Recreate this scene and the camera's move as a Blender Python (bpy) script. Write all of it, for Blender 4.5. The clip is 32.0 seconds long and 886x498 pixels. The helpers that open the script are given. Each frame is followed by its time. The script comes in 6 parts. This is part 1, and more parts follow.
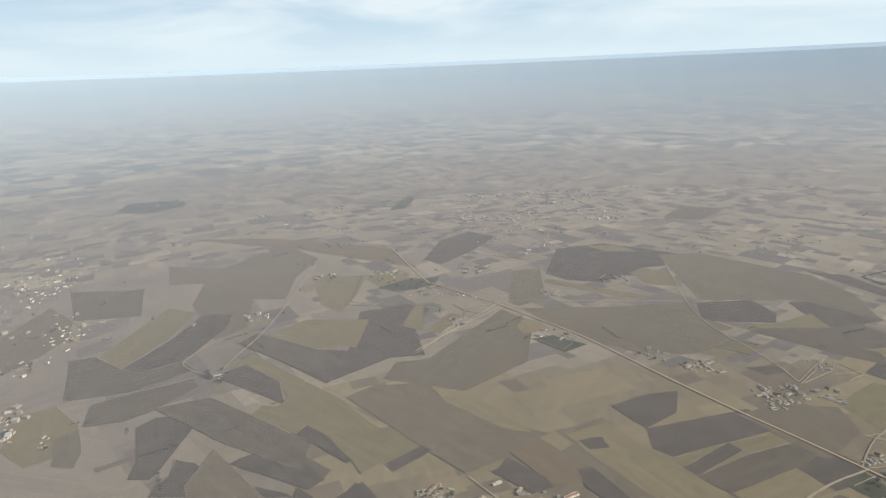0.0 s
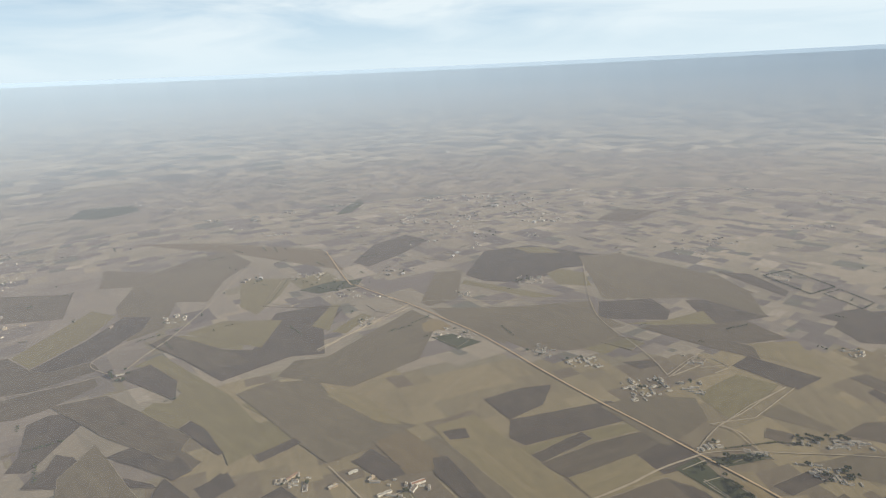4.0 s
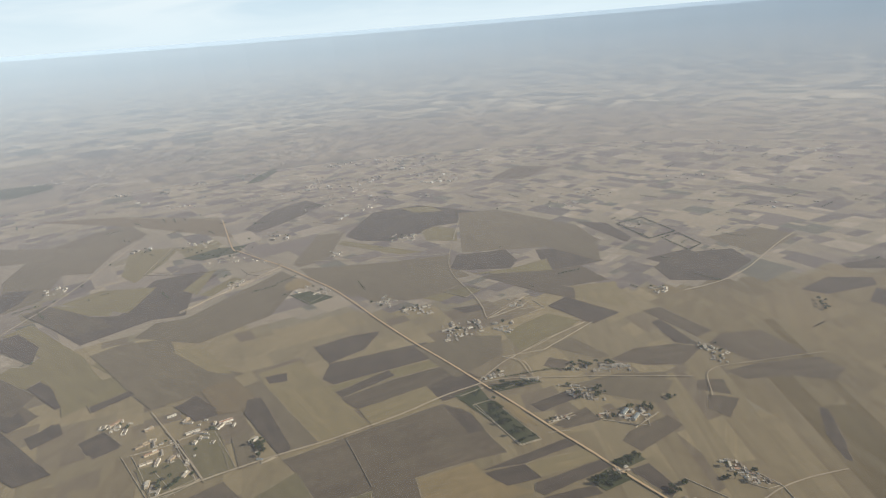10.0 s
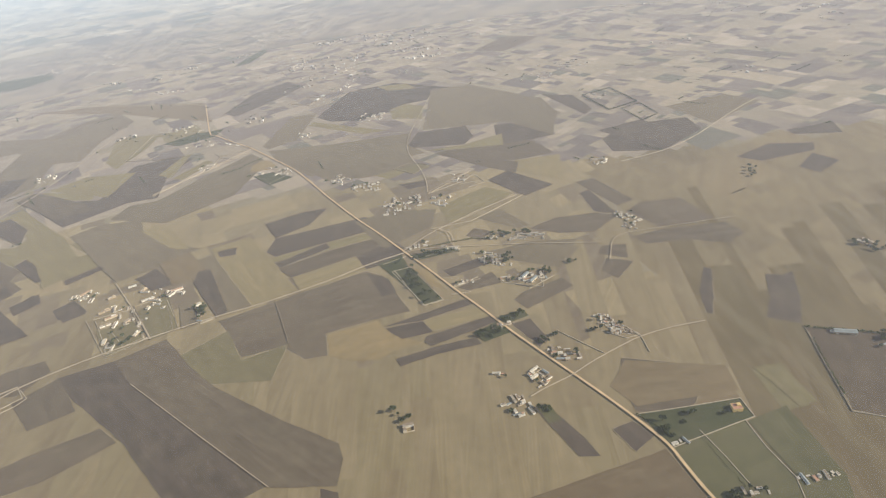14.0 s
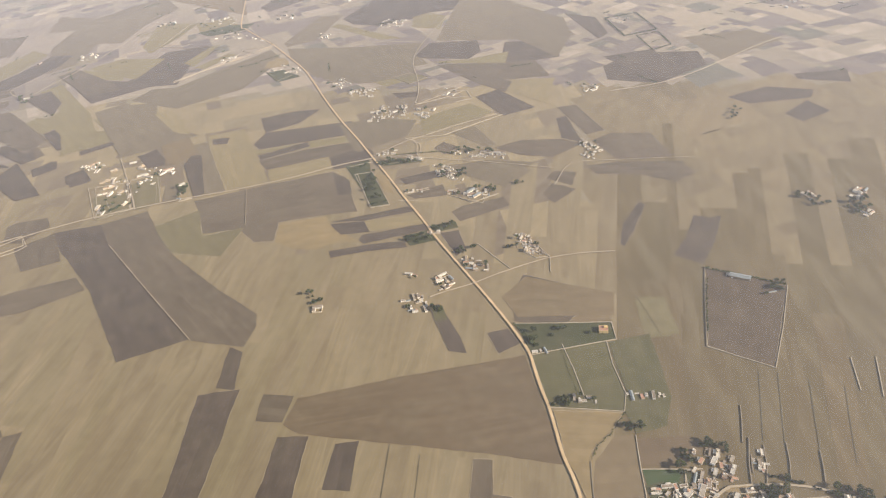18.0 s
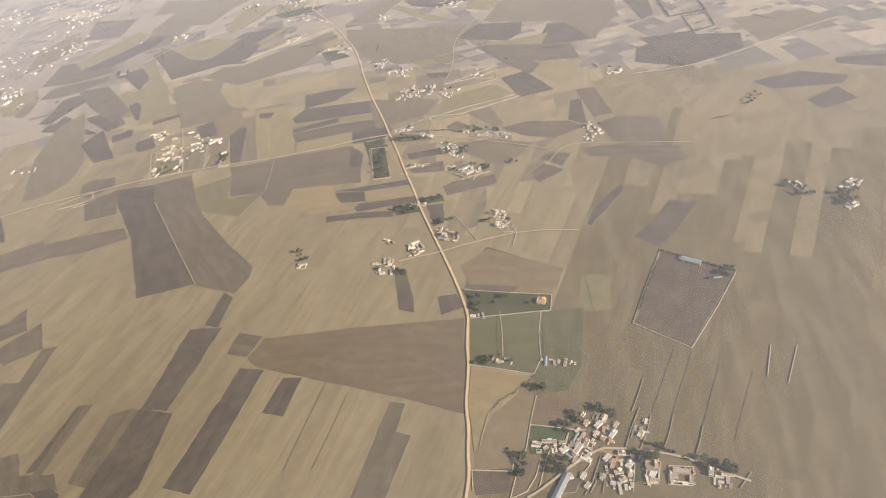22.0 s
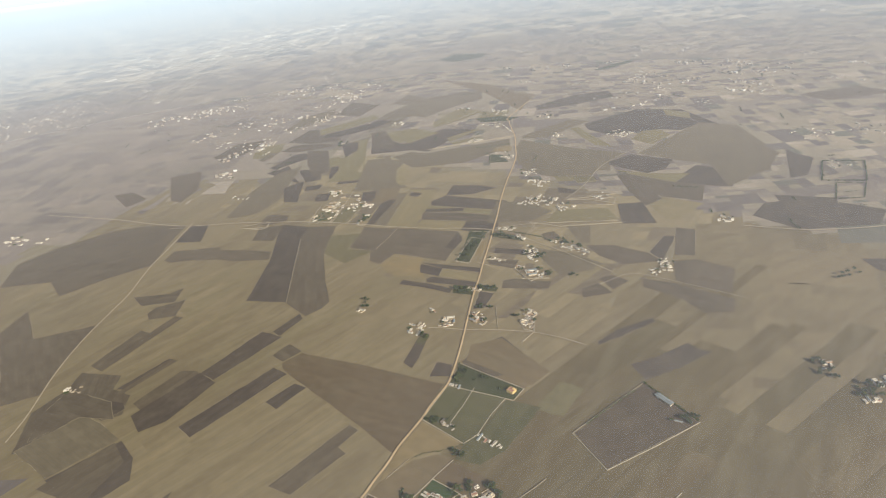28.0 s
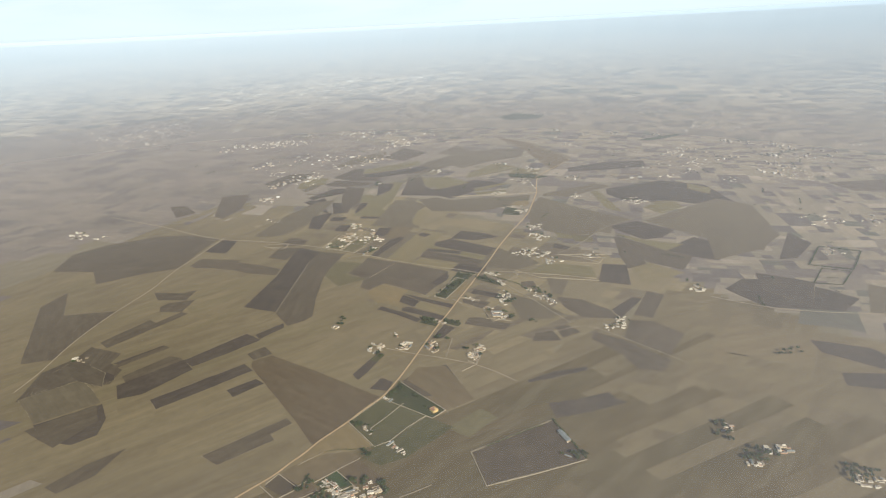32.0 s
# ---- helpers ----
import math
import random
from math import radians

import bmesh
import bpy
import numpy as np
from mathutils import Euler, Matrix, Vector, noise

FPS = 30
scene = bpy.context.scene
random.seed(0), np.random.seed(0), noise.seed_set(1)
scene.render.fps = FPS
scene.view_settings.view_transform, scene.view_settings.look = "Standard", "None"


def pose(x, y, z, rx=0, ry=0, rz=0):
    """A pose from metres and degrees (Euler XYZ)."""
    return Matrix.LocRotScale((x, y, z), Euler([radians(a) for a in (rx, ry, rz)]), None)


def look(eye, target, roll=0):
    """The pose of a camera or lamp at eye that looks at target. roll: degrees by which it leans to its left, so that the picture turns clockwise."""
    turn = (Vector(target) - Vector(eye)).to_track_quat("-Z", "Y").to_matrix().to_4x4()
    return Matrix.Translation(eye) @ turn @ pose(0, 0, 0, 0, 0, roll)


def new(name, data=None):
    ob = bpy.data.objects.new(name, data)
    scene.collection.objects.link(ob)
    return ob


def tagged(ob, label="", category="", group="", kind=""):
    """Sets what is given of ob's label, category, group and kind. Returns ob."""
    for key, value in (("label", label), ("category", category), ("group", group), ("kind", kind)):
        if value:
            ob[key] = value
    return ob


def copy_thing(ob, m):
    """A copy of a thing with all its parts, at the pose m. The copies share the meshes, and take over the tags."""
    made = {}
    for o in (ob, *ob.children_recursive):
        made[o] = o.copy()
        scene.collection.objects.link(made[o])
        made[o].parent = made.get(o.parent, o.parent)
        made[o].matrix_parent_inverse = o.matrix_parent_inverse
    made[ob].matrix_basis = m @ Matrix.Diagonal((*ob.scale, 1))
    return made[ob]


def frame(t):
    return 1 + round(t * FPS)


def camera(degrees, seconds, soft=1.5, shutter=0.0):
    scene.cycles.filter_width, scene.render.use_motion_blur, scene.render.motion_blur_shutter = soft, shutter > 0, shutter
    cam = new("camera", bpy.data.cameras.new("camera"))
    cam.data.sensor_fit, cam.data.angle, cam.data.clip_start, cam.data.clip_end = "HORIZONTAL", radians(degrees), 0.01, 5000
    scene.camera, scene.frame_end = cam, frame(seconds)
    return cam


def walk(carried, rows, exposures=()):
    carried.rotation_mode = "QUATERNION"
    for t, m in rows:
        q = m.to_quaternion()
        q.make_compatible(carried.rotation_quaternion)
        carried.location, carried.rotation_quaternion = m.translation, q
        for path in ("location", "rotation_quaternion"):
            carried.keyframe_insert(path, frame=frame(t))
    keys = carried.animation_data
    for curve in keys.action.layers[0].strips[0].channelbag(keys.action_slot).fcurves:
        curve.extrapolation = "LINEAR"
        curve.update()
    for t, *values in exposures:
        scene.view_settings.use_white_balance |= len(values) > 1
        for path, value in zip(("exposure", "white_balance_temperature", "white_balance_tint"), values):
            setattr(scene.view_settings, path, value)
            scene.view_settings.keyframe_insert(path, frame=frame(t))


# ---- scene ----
# ---- camera ----
cam = camera(71.8, 32.0, 1.2)
# seconds, x, y, height, heading to the left of north, pitch, lean
PATH = [
    (0.0, -6.65, -14.33, 295.96, 1.70, -16.06, -2.41),
    (0.5, 7.20, -16.73, 296.13, 1.64, -16.05, -2.55),
    (1.0, 20.84, -19.39, 296.28, 1.58, -16.03, -2.70),
    (1.5, 34.29, -22.30, 296.42, 1.42, -16.01, -2.52),
    (2.0, 47.59, -25.46, 296.56, 1.35, -16.02, -2.56),
    (2.5, 60.74, -28.83, 296.68, 1.31, -16.03, -2.66),
    (4.5, 112.37, -44.33, 297.11, 0.57, -15.63, -2.39),
    (5.0, 125.12, -48.62, 297.22, 0.20, -15.55, -1.95),
    (5.5, 137.84, -53.06, 297.33, -0.53, -15.35, -1.53),
    (6.0, 150.54, -57.61, 297.44, -0.83, -15.26, -1.76),
    (6.5, 163.24, -62.27, 297.56, -1.15, -15.17, -1.71),
    (7.0, 175.95, -67.02, 297.69, -1.43, -15.24, -2.08),
    (7.5, 188.69, -71.84, 297.83, -1.59, -15.41, -2.09),
    (8.0, 201.45, -76.72, 297.98, -1.69, -15.78, -2.53),
    (8.5, 214.25, -81.64, 298.14, -1.73, -16.31, -2.91),
    (9.0, 227.11, -86.58, 298.32, -1.70, -17.13, -3.81),
    (9.5, 240.02, -91.53, 298.51, -1.59, -18.16, -4.28),
    (10.0, 252.99, -96.46, 298.72, -1.42, -19.31, -4.66),
    (10.5, 266.04, -101.37, 298.95, -1.18, -20.54, -5.13),
    (11.0, 279.16, -106.24, 299.20, -0.81, -21.86, -5.63),
    (11.5, 292.37, -111.04, 299.47, -0.46, -23.34, -6.34),
    (12.0, 305.66, -115.77, 299.76, 0.06, -24.83, -6.76),
    (12.5, 319.04, -120.40, 300.08, 0.71, -26.22, -7.07),
    (13.0, 332.50, -124.92, 300.42, 2.09, -27.34, -8.16),
    (13.5, 346.07, -129.32, 300.78, 2.93, -28.79, -8.54),
    (14.0, 359.72, -133.58, 301.17, 3.67, -30.27, -8.32),
    (14.5, 373.47, -137.69, 301.59, 4.44, -31.66, -7.62),
    (16.5, 429.42, -152.28, 303.54, 8.45, -34.88, -5.42),
    (17.0, 443.64, -155.41, 304.10, 9.57, -35.75, -5.77),
    (17.5, 457.95, -158.30, 304.69, 10.95, -36.53, -6.23),
    (18.0, 472.35, -160.95, 305.32, 12.46, -37.28, -6.60),
    (18.5, 486.83, -163.34, 305.98, 14.06, -37.83, -7.57),
    (19.0, 501.38, -165.47, 306.66, 15.85, -38.15, -9.07),
    (19.5, 516.00, -167.33, 307.43, 17.73, -38.33, -10.80),
    (20.0, 530.63, -168.90, 308.27, 19.46, -38.35, -11.06),
    (20.5, 545.28, -170.17, 309.16, 21.00, -38.37, -11.38),
    (21.0, 559.96, -171.12, 310.06, 22.45, -38.19, -11.04),
    (21.5, 574.65, -171.75, 310.94, 23.89, -38.14, -10.93),
    (22.0, 589.40, -172.03, 311.77, 25.34, -37.67, -11.13),
    (22.5, 604.22, -172.00, 312.52, 26.82, -37.01, -11.02),
    (23.0, 619.11, -171.63, 313.16, 28.19, -36.57, -10.94),
    (23.5, 634.09, -170.92, 313.69, 29.56, -35.89, -10.63),
    (24.0, 649.13, -169.83, 314.11, 30.97, -35.28, -10.58),
    (24.5, 664.23, -168.33, 314.47, 32.25, -34.99, -10.23),
    (26.5, 725.11, -160.41, 317.06, 37.55, -32.88, -8.90),
    (27.0, 740.58, -158.11, 317.35, 42.21, -31.80, -8.90),
    (27.5, 756.26, -155.47, 317.59, 44.98, -28.43, -8.20),
    (28.0, 772.16, -152.49, 317.81, 47.42, -25.08, -7.30),
    (28.5, 788.12, -149.12, 318.01, 49.40, -22.82, -6.30),
    (29.0, 803.92, -145.34, 318.21, 50.57, -21.62, -5.40),
    (29.5, 819.42, -141.16, 318.39, 50.91, -21.04, -4.80),
    (30.0, 834.56, -136.62, 318.55, 51.15, -21.01, -4.10),
    (30.5, 849.36, -131.83, 318.70, 51.74, -21.01, -4.00),
    (31.0, 863.93, -126.89, 318.81, 52.26, -21.28, -3.70),
    (31.5, 878.38, -121.86, 318.90, 53.13, -20.74, -3.20),
    (32.0, 892.80, -116.82, 318.94, 53.97, -19.76, -2.80),
]
EXPOSURES = [(0.0, -0.18, 6350, 4), (9.0, -0.15, 6400, 4), (12.0, -0.06, 6400, 4), (13.0, 0.20, 6450, 4), (14.0, 0.34, 6450, 5), (17.0, 0.58, 6650, 10), (22.0, 0.62, 6700, 11),
             (24.0, 0.46, 6700, 10), (27.0, 0.38, 6550, 7), (29.0, 0.02, 6450, 3), (32.0, 0.02, 6450, 3)]
walk(cam, [(t, pose(x, y, z, 90 + p, 0, h) @ pose(0, 0, 0, 0, 0, r)) for t, x, y, z, h, p, r in PATH], EXPOSURES)

# ---- sky and sun ----
SUN_WAY = Vector((-1.0, 0.13, -0.52))
world = bpy.data.worlds.new("world")
scene.world = world
world.use_nodes = True
wn, wl = world.node_tree.nodes, world.node_tree.links
sky = wn.new("ShaderNodeTexSky")
sky.sky_type, sky.sun_disc = "NISHITA", False
sky.sun_elevation, sky.sun_rotation = radians(27), radians(97)
sky.altitude, sky.dust_density, sky.air_density = 600, 0.3, 1.0
wc = wn.new("ShaderNodeTexCoord")
wsep = wn.new("ShaderNodeSeparateXYZ")
wl.new(wc.outputs["Generated"], wsep.inputs[0])
wmap = wn.new("ShaderNodeMapping")
wmap.inputs["Scale"].default_value = (2.0, 2.2, 11.0)
wmap.inputs["Rotation"].default_value = (0.03, 0.05, 0.4)
wl.new(wc.outputs["Generated"], wmap.inputs[0])
wnoise = wn.new("ShaderNodeTexNoise")
wnoise.inputs["Scale"].default_value, wnoise.inputs["Detail"].default_value, wnoise.inputs["Distortion"].default_value = 1.6, 7, 0.8
wl.new(wmap.outputs[0], wnoise.inputs["Vector"])
wcloud = wn.new("ShaderNodeValToRGB")
wcloud.color_ramp.elements[0].position, wcloud.color_ramp.elements[1].position = 0.34, 0.6
wcloud.color_ramp.elements[0].color = (0.2, 0.2, 0.2, 1)
wl.new(wnoise.outputs[0], wcloud.inputs[0])
cloudmix = wn.new("ShaderNodeMix")
cloudmix.data_type = "RGBA"
cloudmix.inputs["B"].default_value = (12.2, 13.0, 13.8, 1)
thin = wn.new("ShaderNodeMapRange")
thin.inputs["From Min"].default_value, thin.inputs["From Max"].default_value = 0.14, 0.5
thin.inputs["To Min"].default_value, thin.inputs["To Max"].default_value = 1.0, 0.12
wl.new(wsep.outputs["Z"], thin.inputs["Value"])
thick = wn.new("ShaderNodeMath")
thick.operation = "MULTIPLY"
wl.new(wcloud.outputs[0], thick.inputs[0])
wl.new(thin.outputs[0], thick.inputs[1])
wl.new(thick.outputs[0], cloudmix.inputs["Factor"])
clear_blue = wn.new("ShaderNodeMix")
clear_blue.data_type = "RGBA"
clear_blue.inputs["B"].default_value = (7.4, 10.6, 14.6, 1)
bluer = wn.new("ShaderNodeMapRange")
bluer.inputs["From Min"].default_value, bluer.inputs["From Max"].default_value = 0.1, 0.26
bluer.inputs["To Min"].default_value, bluer.inputs["To Max"].default_value = 0.6, 0.0
wl.new(wsep.outputs["Z"], bluer.inputs["Value"])
wl.new(bluer.outputs[0], clear_blue.inputs["Factor"])
wl.new(sky.outputs[0], clear_blue.inputs["A"])
wl.new(clear_blue.outputs["Result"], cloudmix.inputs["A"])
# milky veil that thickens towards the horizon, and the dull haze below it
veil = wn.new("ShaderNodeValToRGB")
veil.color_ramp.elements[0].position, veil.color_ramp.elements[0].color = 0.0, (1, 1, 1, 1)
veil.color_ramp.elements[1].position, veil.color_ramp.elements[1].color = 0.12, (0, 0, 0, 1)
wl.new(wsep.outputs["Z"], veil.inputs[0])
veilmix = wn.new("ShaderNodeMix")
veilmix.data_type = "RGBA"
veilmix.inputs["B"].default_value = (11.2, 12.6, 13.8, 1)
wl.new(veil.outputs[0], veilmix.inputs["Factor"])
wl.new(cloudmix.outputs["Result"], veilmix.inputs["A"])
low = wn.new("ShaderNodeMapRange")
low.inputs["From Min"].default_value, low.inputs["From Max"].default_value = -0.004, 0.012
wl.new(wsep.outputs["Z"], low.inputs["Value"])
lowmix = wn.new("ShaderNodeMix")
lowmix.data_type = "RGBA"
lowmix.inputs["A"].default_value = (7.6, 8.7, 10.2, 1)
wl.new(low.outputs[0], lowmix.inputs["Factor"])
wl.new(veilmix.outputs["Result"], lowmix.inputs["B"])
wl.new(lowmix.outputs["Result"], wn["Background"].inputs[0])
wn["Background"].inputs[1].default_value = 0.078
sun = new("sun", bpy.data.lights.new("sun", "SUN"))
sun.data.energy, sun.data.angle, sun.data.color = 5.0, radians(0.6), (1.0, 0.90, 0.76)
sun.matrix_world = look((0, 0, 0), SUN_WAY)


# ---- materials ----
def material(name, rough=0.9):
    m = bpy.data.materials.new(name)
    m.use_nodes = True
    b = m.node_tree.nodes["Principled BSDF"]
    b.inputs["Roughness"].default_value = rough
    b.inputs["Specular IOR Level"].default_value = 0.15
    return m, m.node_tree.nodes, m.node_tree.links, b


def noise_at(n, l, vector, scale, detail=4.0, stretch=None, turn=0.0):
    t = n.new("ShaderNodeTexNoise")
    t.inputs["Scale"].default_value, t.inputs["Detail"].default_value = scale, detail
    if stretch:
        mp = n.new("ShaderNodeMapping")
        mp.inputs["Scale"].default_value = stretch
        mp.inputs["Rotation"].default_value = (0, 0, turn)
        l.new(vector, mp.inputs[0])
        vector = mp.outputs[0]
    l.new(vector, t.inputs["Vector"])
    return t.outputs[0]


def mixed(n, l, factor, a, b, blend="MIX"):
    x = n.new("ShaderNodeMix")
    x.data_type, x.blend_type = "RGBA", blend
    for socket, v in ((x.inputs["Factor"], factor), (x.inputs["A"], a), (x.inputs["B"], b)):
        if isinstance(v, (int, float)):
            socket.default_value = v
        elif isinstance(v, tuple):
            socket.default_value = (*v, 1)
        else:
            l.new(v, socket)
    return x.outputs["Result"]


def ramped(n, l, value, lo, hi):
    r = n.new("ShaderNodeMapRange")
    r.inputs["From Min"].default_value, r.inputs["From Max"].default_value = lo, hi
    l.new(value, r.inputs["Value"])
    return r.outputs[0]


def soil(name, dark, light, furrow=0.5, stain=None, blot=0.35):
    """Farmland: furrows along the field, cloudy patches of moister soil, and a cast of its own for every field."""
    m, n, l, b = material(name, 0.95)
    tc = n.new("ShaderNodeTexCoord")
    info = n.new("ShaderNodeObjectInfo")
    geo = n.new("ShaderNodeNewGeometry")
    base = mixed(n, l, info.outputs["Random"], dark, light)
    rows = noise_at(n, l, tc.outputs["Object"], 1.0, 3.0, (0.008, 0.24, 1))
    base = mixed(n, l, ramped(n, l, rows, 0.35, 0.7), base, mixed(n, l, furrow, base, tuple(c * 1.25 for c in light)))
    broad = noise_at(n, l, geo.outputs["Position"], 0.018, 5.0)
    base = mixed(n, l, ramped(n, l, broad, 0.42, 0.72), base, mixed(n, l, blot, base, stain or tuple(c * 0.72 for c in dark)))
    cloudy = noise_at(n, l, geo.outputs["Position"], 0.045, 5.0)
    base = mixed(n, l, ramped(n, l, cloudy, 0.44, 0.68), base, mixed(n, l, 0.3, base, (0.20, 0.165, 0.11)))
    drift = noise_at(n, l, tc.outputs["Object"], 1.0, 5.0, (0.03, 0.11, 1))
    base = mixed(n, l, ramped(n, l, drift, 0.4, 0.68), base, mixed(n, l, 0.8 * blot, base, tuple(c * 1.5 for c in light)))
    lines = noise_at(n, l, tc.outputs["Object"], 1.0, 2.0, (0.012, 0.85, 1))
    base = mixed(n, l, ramped(n, l, lines, 0.36, 0.66), mixed(n, l, 0.22, base, tuple(c * 0.62 for c in dark)), base)
    grain = noise_at(n, l, geo.outputs["Position"], 0.16, 6.0)
    base = mixed(n, l, ramped(n, l, grain, 0.3, 0.75), mixed(n, l, 0.34, base, tuple(c * 0.6 for c in dark)), base)
    l.new(base, b.inputs["Base Color"])
    return m


def patchwork(name, colours, blot=0.3, base_turn=0.0, spread=40.0, drifts=0.0):
    """Many fields in one sheet; every field keeps one of the colours and its own way of ploughing."""
    m, n, l, b = material(name, 0.95)
    geo = n.new("ShaderNodeNewGeometry")
    ramp = n.new("ShaderNodeValToRGB")
    ramp.color_ramp.interpolation = "CONSTANT"
    e = ramp.color_ramp.elements
    while len(e) < len(colours):
        e.new(0.5)
    for k, (at, c) in enumerate(colours):
        e[k].position, e[k].color = at, (*c, 1)
    l.new(geo.outputs["Random Per Island"], ramp.inputs[0])
    turned = n.new("ShaderNodeVectorRotate")
    turned.rotation_type = "Z_AXIS"
    times = n.new("ShaderNodeMath")
    times.operation = "MULTIPLY_ADD"
    times.inputs[1].default_value, times.inputs[2].default_value = spread, base_turn
    l.new(geo.outputs["Random Per Island"], times.inputs[0])
    l.new(times.outputs[0], turned.inputs["Angle"])
    l.new(geo.outputs["Position"], turned.inputs["Vector"])
    rows = noise_at(n, l, turned.outputs[0], 1.0, 3.0, (0.007, 0.2, 1))
    base = mixed(n, l, ramped(n, l, rows, 0.3, 0.75), mixed(n, l, 0.2, ramp.outputs[0], (0.09, 0.07, 0.05)), ramp.outputs[0])
    lines = noise_at(n, l, turned.outputs[0], 1.0, 2.0, (0.008, 0.7, 1))
    base = mixed(n, l, ramped(n, l, lines, 0.36, 0.66), mixed(n, l, 0.16, base, (0.085, 0.068, 0.045)), base)
    mottle = noise_at(n, l, geo.outputs["Position"], 0.13, 6.0)
    base = mixed(n, l, ramped(n, l, mottle, 0.3, 0.72), mixed(n, l, 0.2, base, (0.09, 0.073, 0.05)), base)
    drift = noise_at(n, l, turned.outputs[0], 1.0, 5.0, (0.02, 0.09, 1))
    base = mixed(n, l, ramped(n, l, drift, 0.42, 0.7), base, mixed(n, l, 0.16, base, (0.40, 0.33, 0.22)))
    broad = noise_at(n, l, geo.outputs["Position"], 0.006, 6.0)
    base = mixed(n, l, ramped(n, l, broad, 0.45, 0.7), base, mixed(n, l, blot, base, (0.10, 0.083, 0.06)))
    if drifts:
        wide = noise_at(n, l, geo.outputs["Position"], 0.0016, 4.0)
        base = mixed(n, l, ramped(n, l, wide, 0.38, 0.62), base, mixed(n, l, drifts, base, (0.185, 0.150, 0.128)))
    l.new(base, b.inputs["Base Color"])
    return m


def plain(name, colour, other, scale=0.6, rough=0.85, random_cast=None):
    m, n, l, b = material(name, rough)
    geo = n.new("ShaderNodeNewGeometry")
    base = mixed(n, l, ramped(n, l, noise_at(n, l, geo.outputs["Position"], scale, 6.0), 0.32, 0.7), colour, other)
    if random_cast:
        info = n.new("ShaderNodeObjectInfo")
        ramp = n.new("ShaderNodeValToRGB")
        ramp.color_ramp.interpolation = "CONSTANT"
        e = ramp.color_ramp.elements
        while len(e) < len(random_cast):
            e.new(0.5)
        for k, (at, c) in enumerate(random_cast):
            e[k].position, e[k].color = at, (*c, 1)
        l.new(info.outputs["Random"], ramp.inputs[0])
        base = mixed(n, l, 1.0, base, ramp.outputs[0], "MULTIPLY")
    l.new(base, b.inputs["Base Color"])
    return m


SOIL = {
    "plough": soil("ploughed_soil", (0.089, 0.070, 0.056), (0.116, 0.091, 0.071), 0.3, blot=0.4),
    "fallow_dark": soil("dark_fallow", (0.114, 0.090, 0.065), (0.156, 0.121, 0.084), 0.35, blot=0.45),
    "taupe": soil("taupe_soil", (0.159, 0.127, 0.085), (0.187, 0.149, 0.097), 0.3, blot=0.4),
    "russet": soil("russet_soil", (0.141, 0.104, 0.064), (0.167, 0.121, 0.075), 0.3),
    "umber": soil("umber_soil", (0.102, 0.077, 0.054), (0.112, 0.085, 0.059), 0.3),
    "pale": soil("stubble", (0.240, 0.190, 0.103), (0.276, 0.216, 0.119), 0.35),
    "olive": soil("olive_stubble", (0.206, 0.169, 0.089), (0.231, 0.187, 0.099), 0.35),
    "ochre": soil("ochre_soil", (0.253, 0.187, 0.099), (0.271, 0.200, 0.104), 0.3),
    "brown": soil("brown_soil", (0.179, 0.135, 0.079), (0.206, 0.153, 0.091), 0.3),
    "scrub": soil("scrub", (0.168, 0.141, 0.078), (0.189, 0.157, 0.085), 0.25),
    "meadow": soil("dry_meadow", (0.105, 0.098, 0.051), (0.131, 0.118, 0.060), 0.25),
    "garden": soil("garden_soil", (0.058, 0.065, 0.032), (0.084, 0.083, 0.042), 0.2),
    "lawn": soil("green_crop", (0.036, 0.070, 0.026), (0.046, 0.078, 0.030), 0.15),
}
NEAR_LAND = patchwork("near_land", [(0.0, (0.260, 0.201, 0.116)), (0.2, (0.274, 0.212, 0.121)), (0.4, (0.252, 0.198, 0.111)), (0.55, (0.248, 0.191, 0.111)),
                                    (0.7, (0.266, 0.207, 0.119)), (0.86, (0.239, 0.184, 0.107)), (0.95, (0.282, 0.217, 0.125))], 0.25, 1.5, 0.2)
NORTH_LAND = patchwork("north_land", [(0.0, (0.305, 0.239, 0.137)), (0.18, (0.331, 0.259, 0.147)), (0.36, (0.265, 0.209, 0.125)), (0.52, (0.230, 0.179, 0.115)),
                                      (0.66, (0.319, 0.250, 0.142)), (0.80, (0.198, 0.154, 0.104)), (0.92, (0.349, 0.276, 0.159))], 0.25, 1.2, 1.2)
EAST_LAND = patchwork("east_land", [(0.0, (0.226, 0.172, 0.096)), (0.2, (0.239, 0.183, 0.100)), (0.4, (0.215, 0.165, 0.092)), (0.55, (0.201, 0.153, 0.088)),
                                    (0.7, (0.232, 0.178, 0.099)), (0.85, (0.252, 0.191, 0.107))], 0.3, 1.4, 0.6)
# far field colours lightened and greyed to carry part of the distance haze
FAR_LAND_HAZED = patchwork("far_land_hazed", [(0.0, (0.355, 0.296, 0.220)), (0.2, (0.416, 0.342, 0.252)), (0.34, (0.160, 0.136, 0.129)), (0.47, (0.302, 0.247, 0.206)),
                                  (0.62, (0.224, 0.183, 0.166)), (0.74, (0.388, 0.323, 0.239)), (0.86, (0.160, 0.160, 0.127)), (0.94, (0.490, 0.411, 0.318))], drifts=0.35)
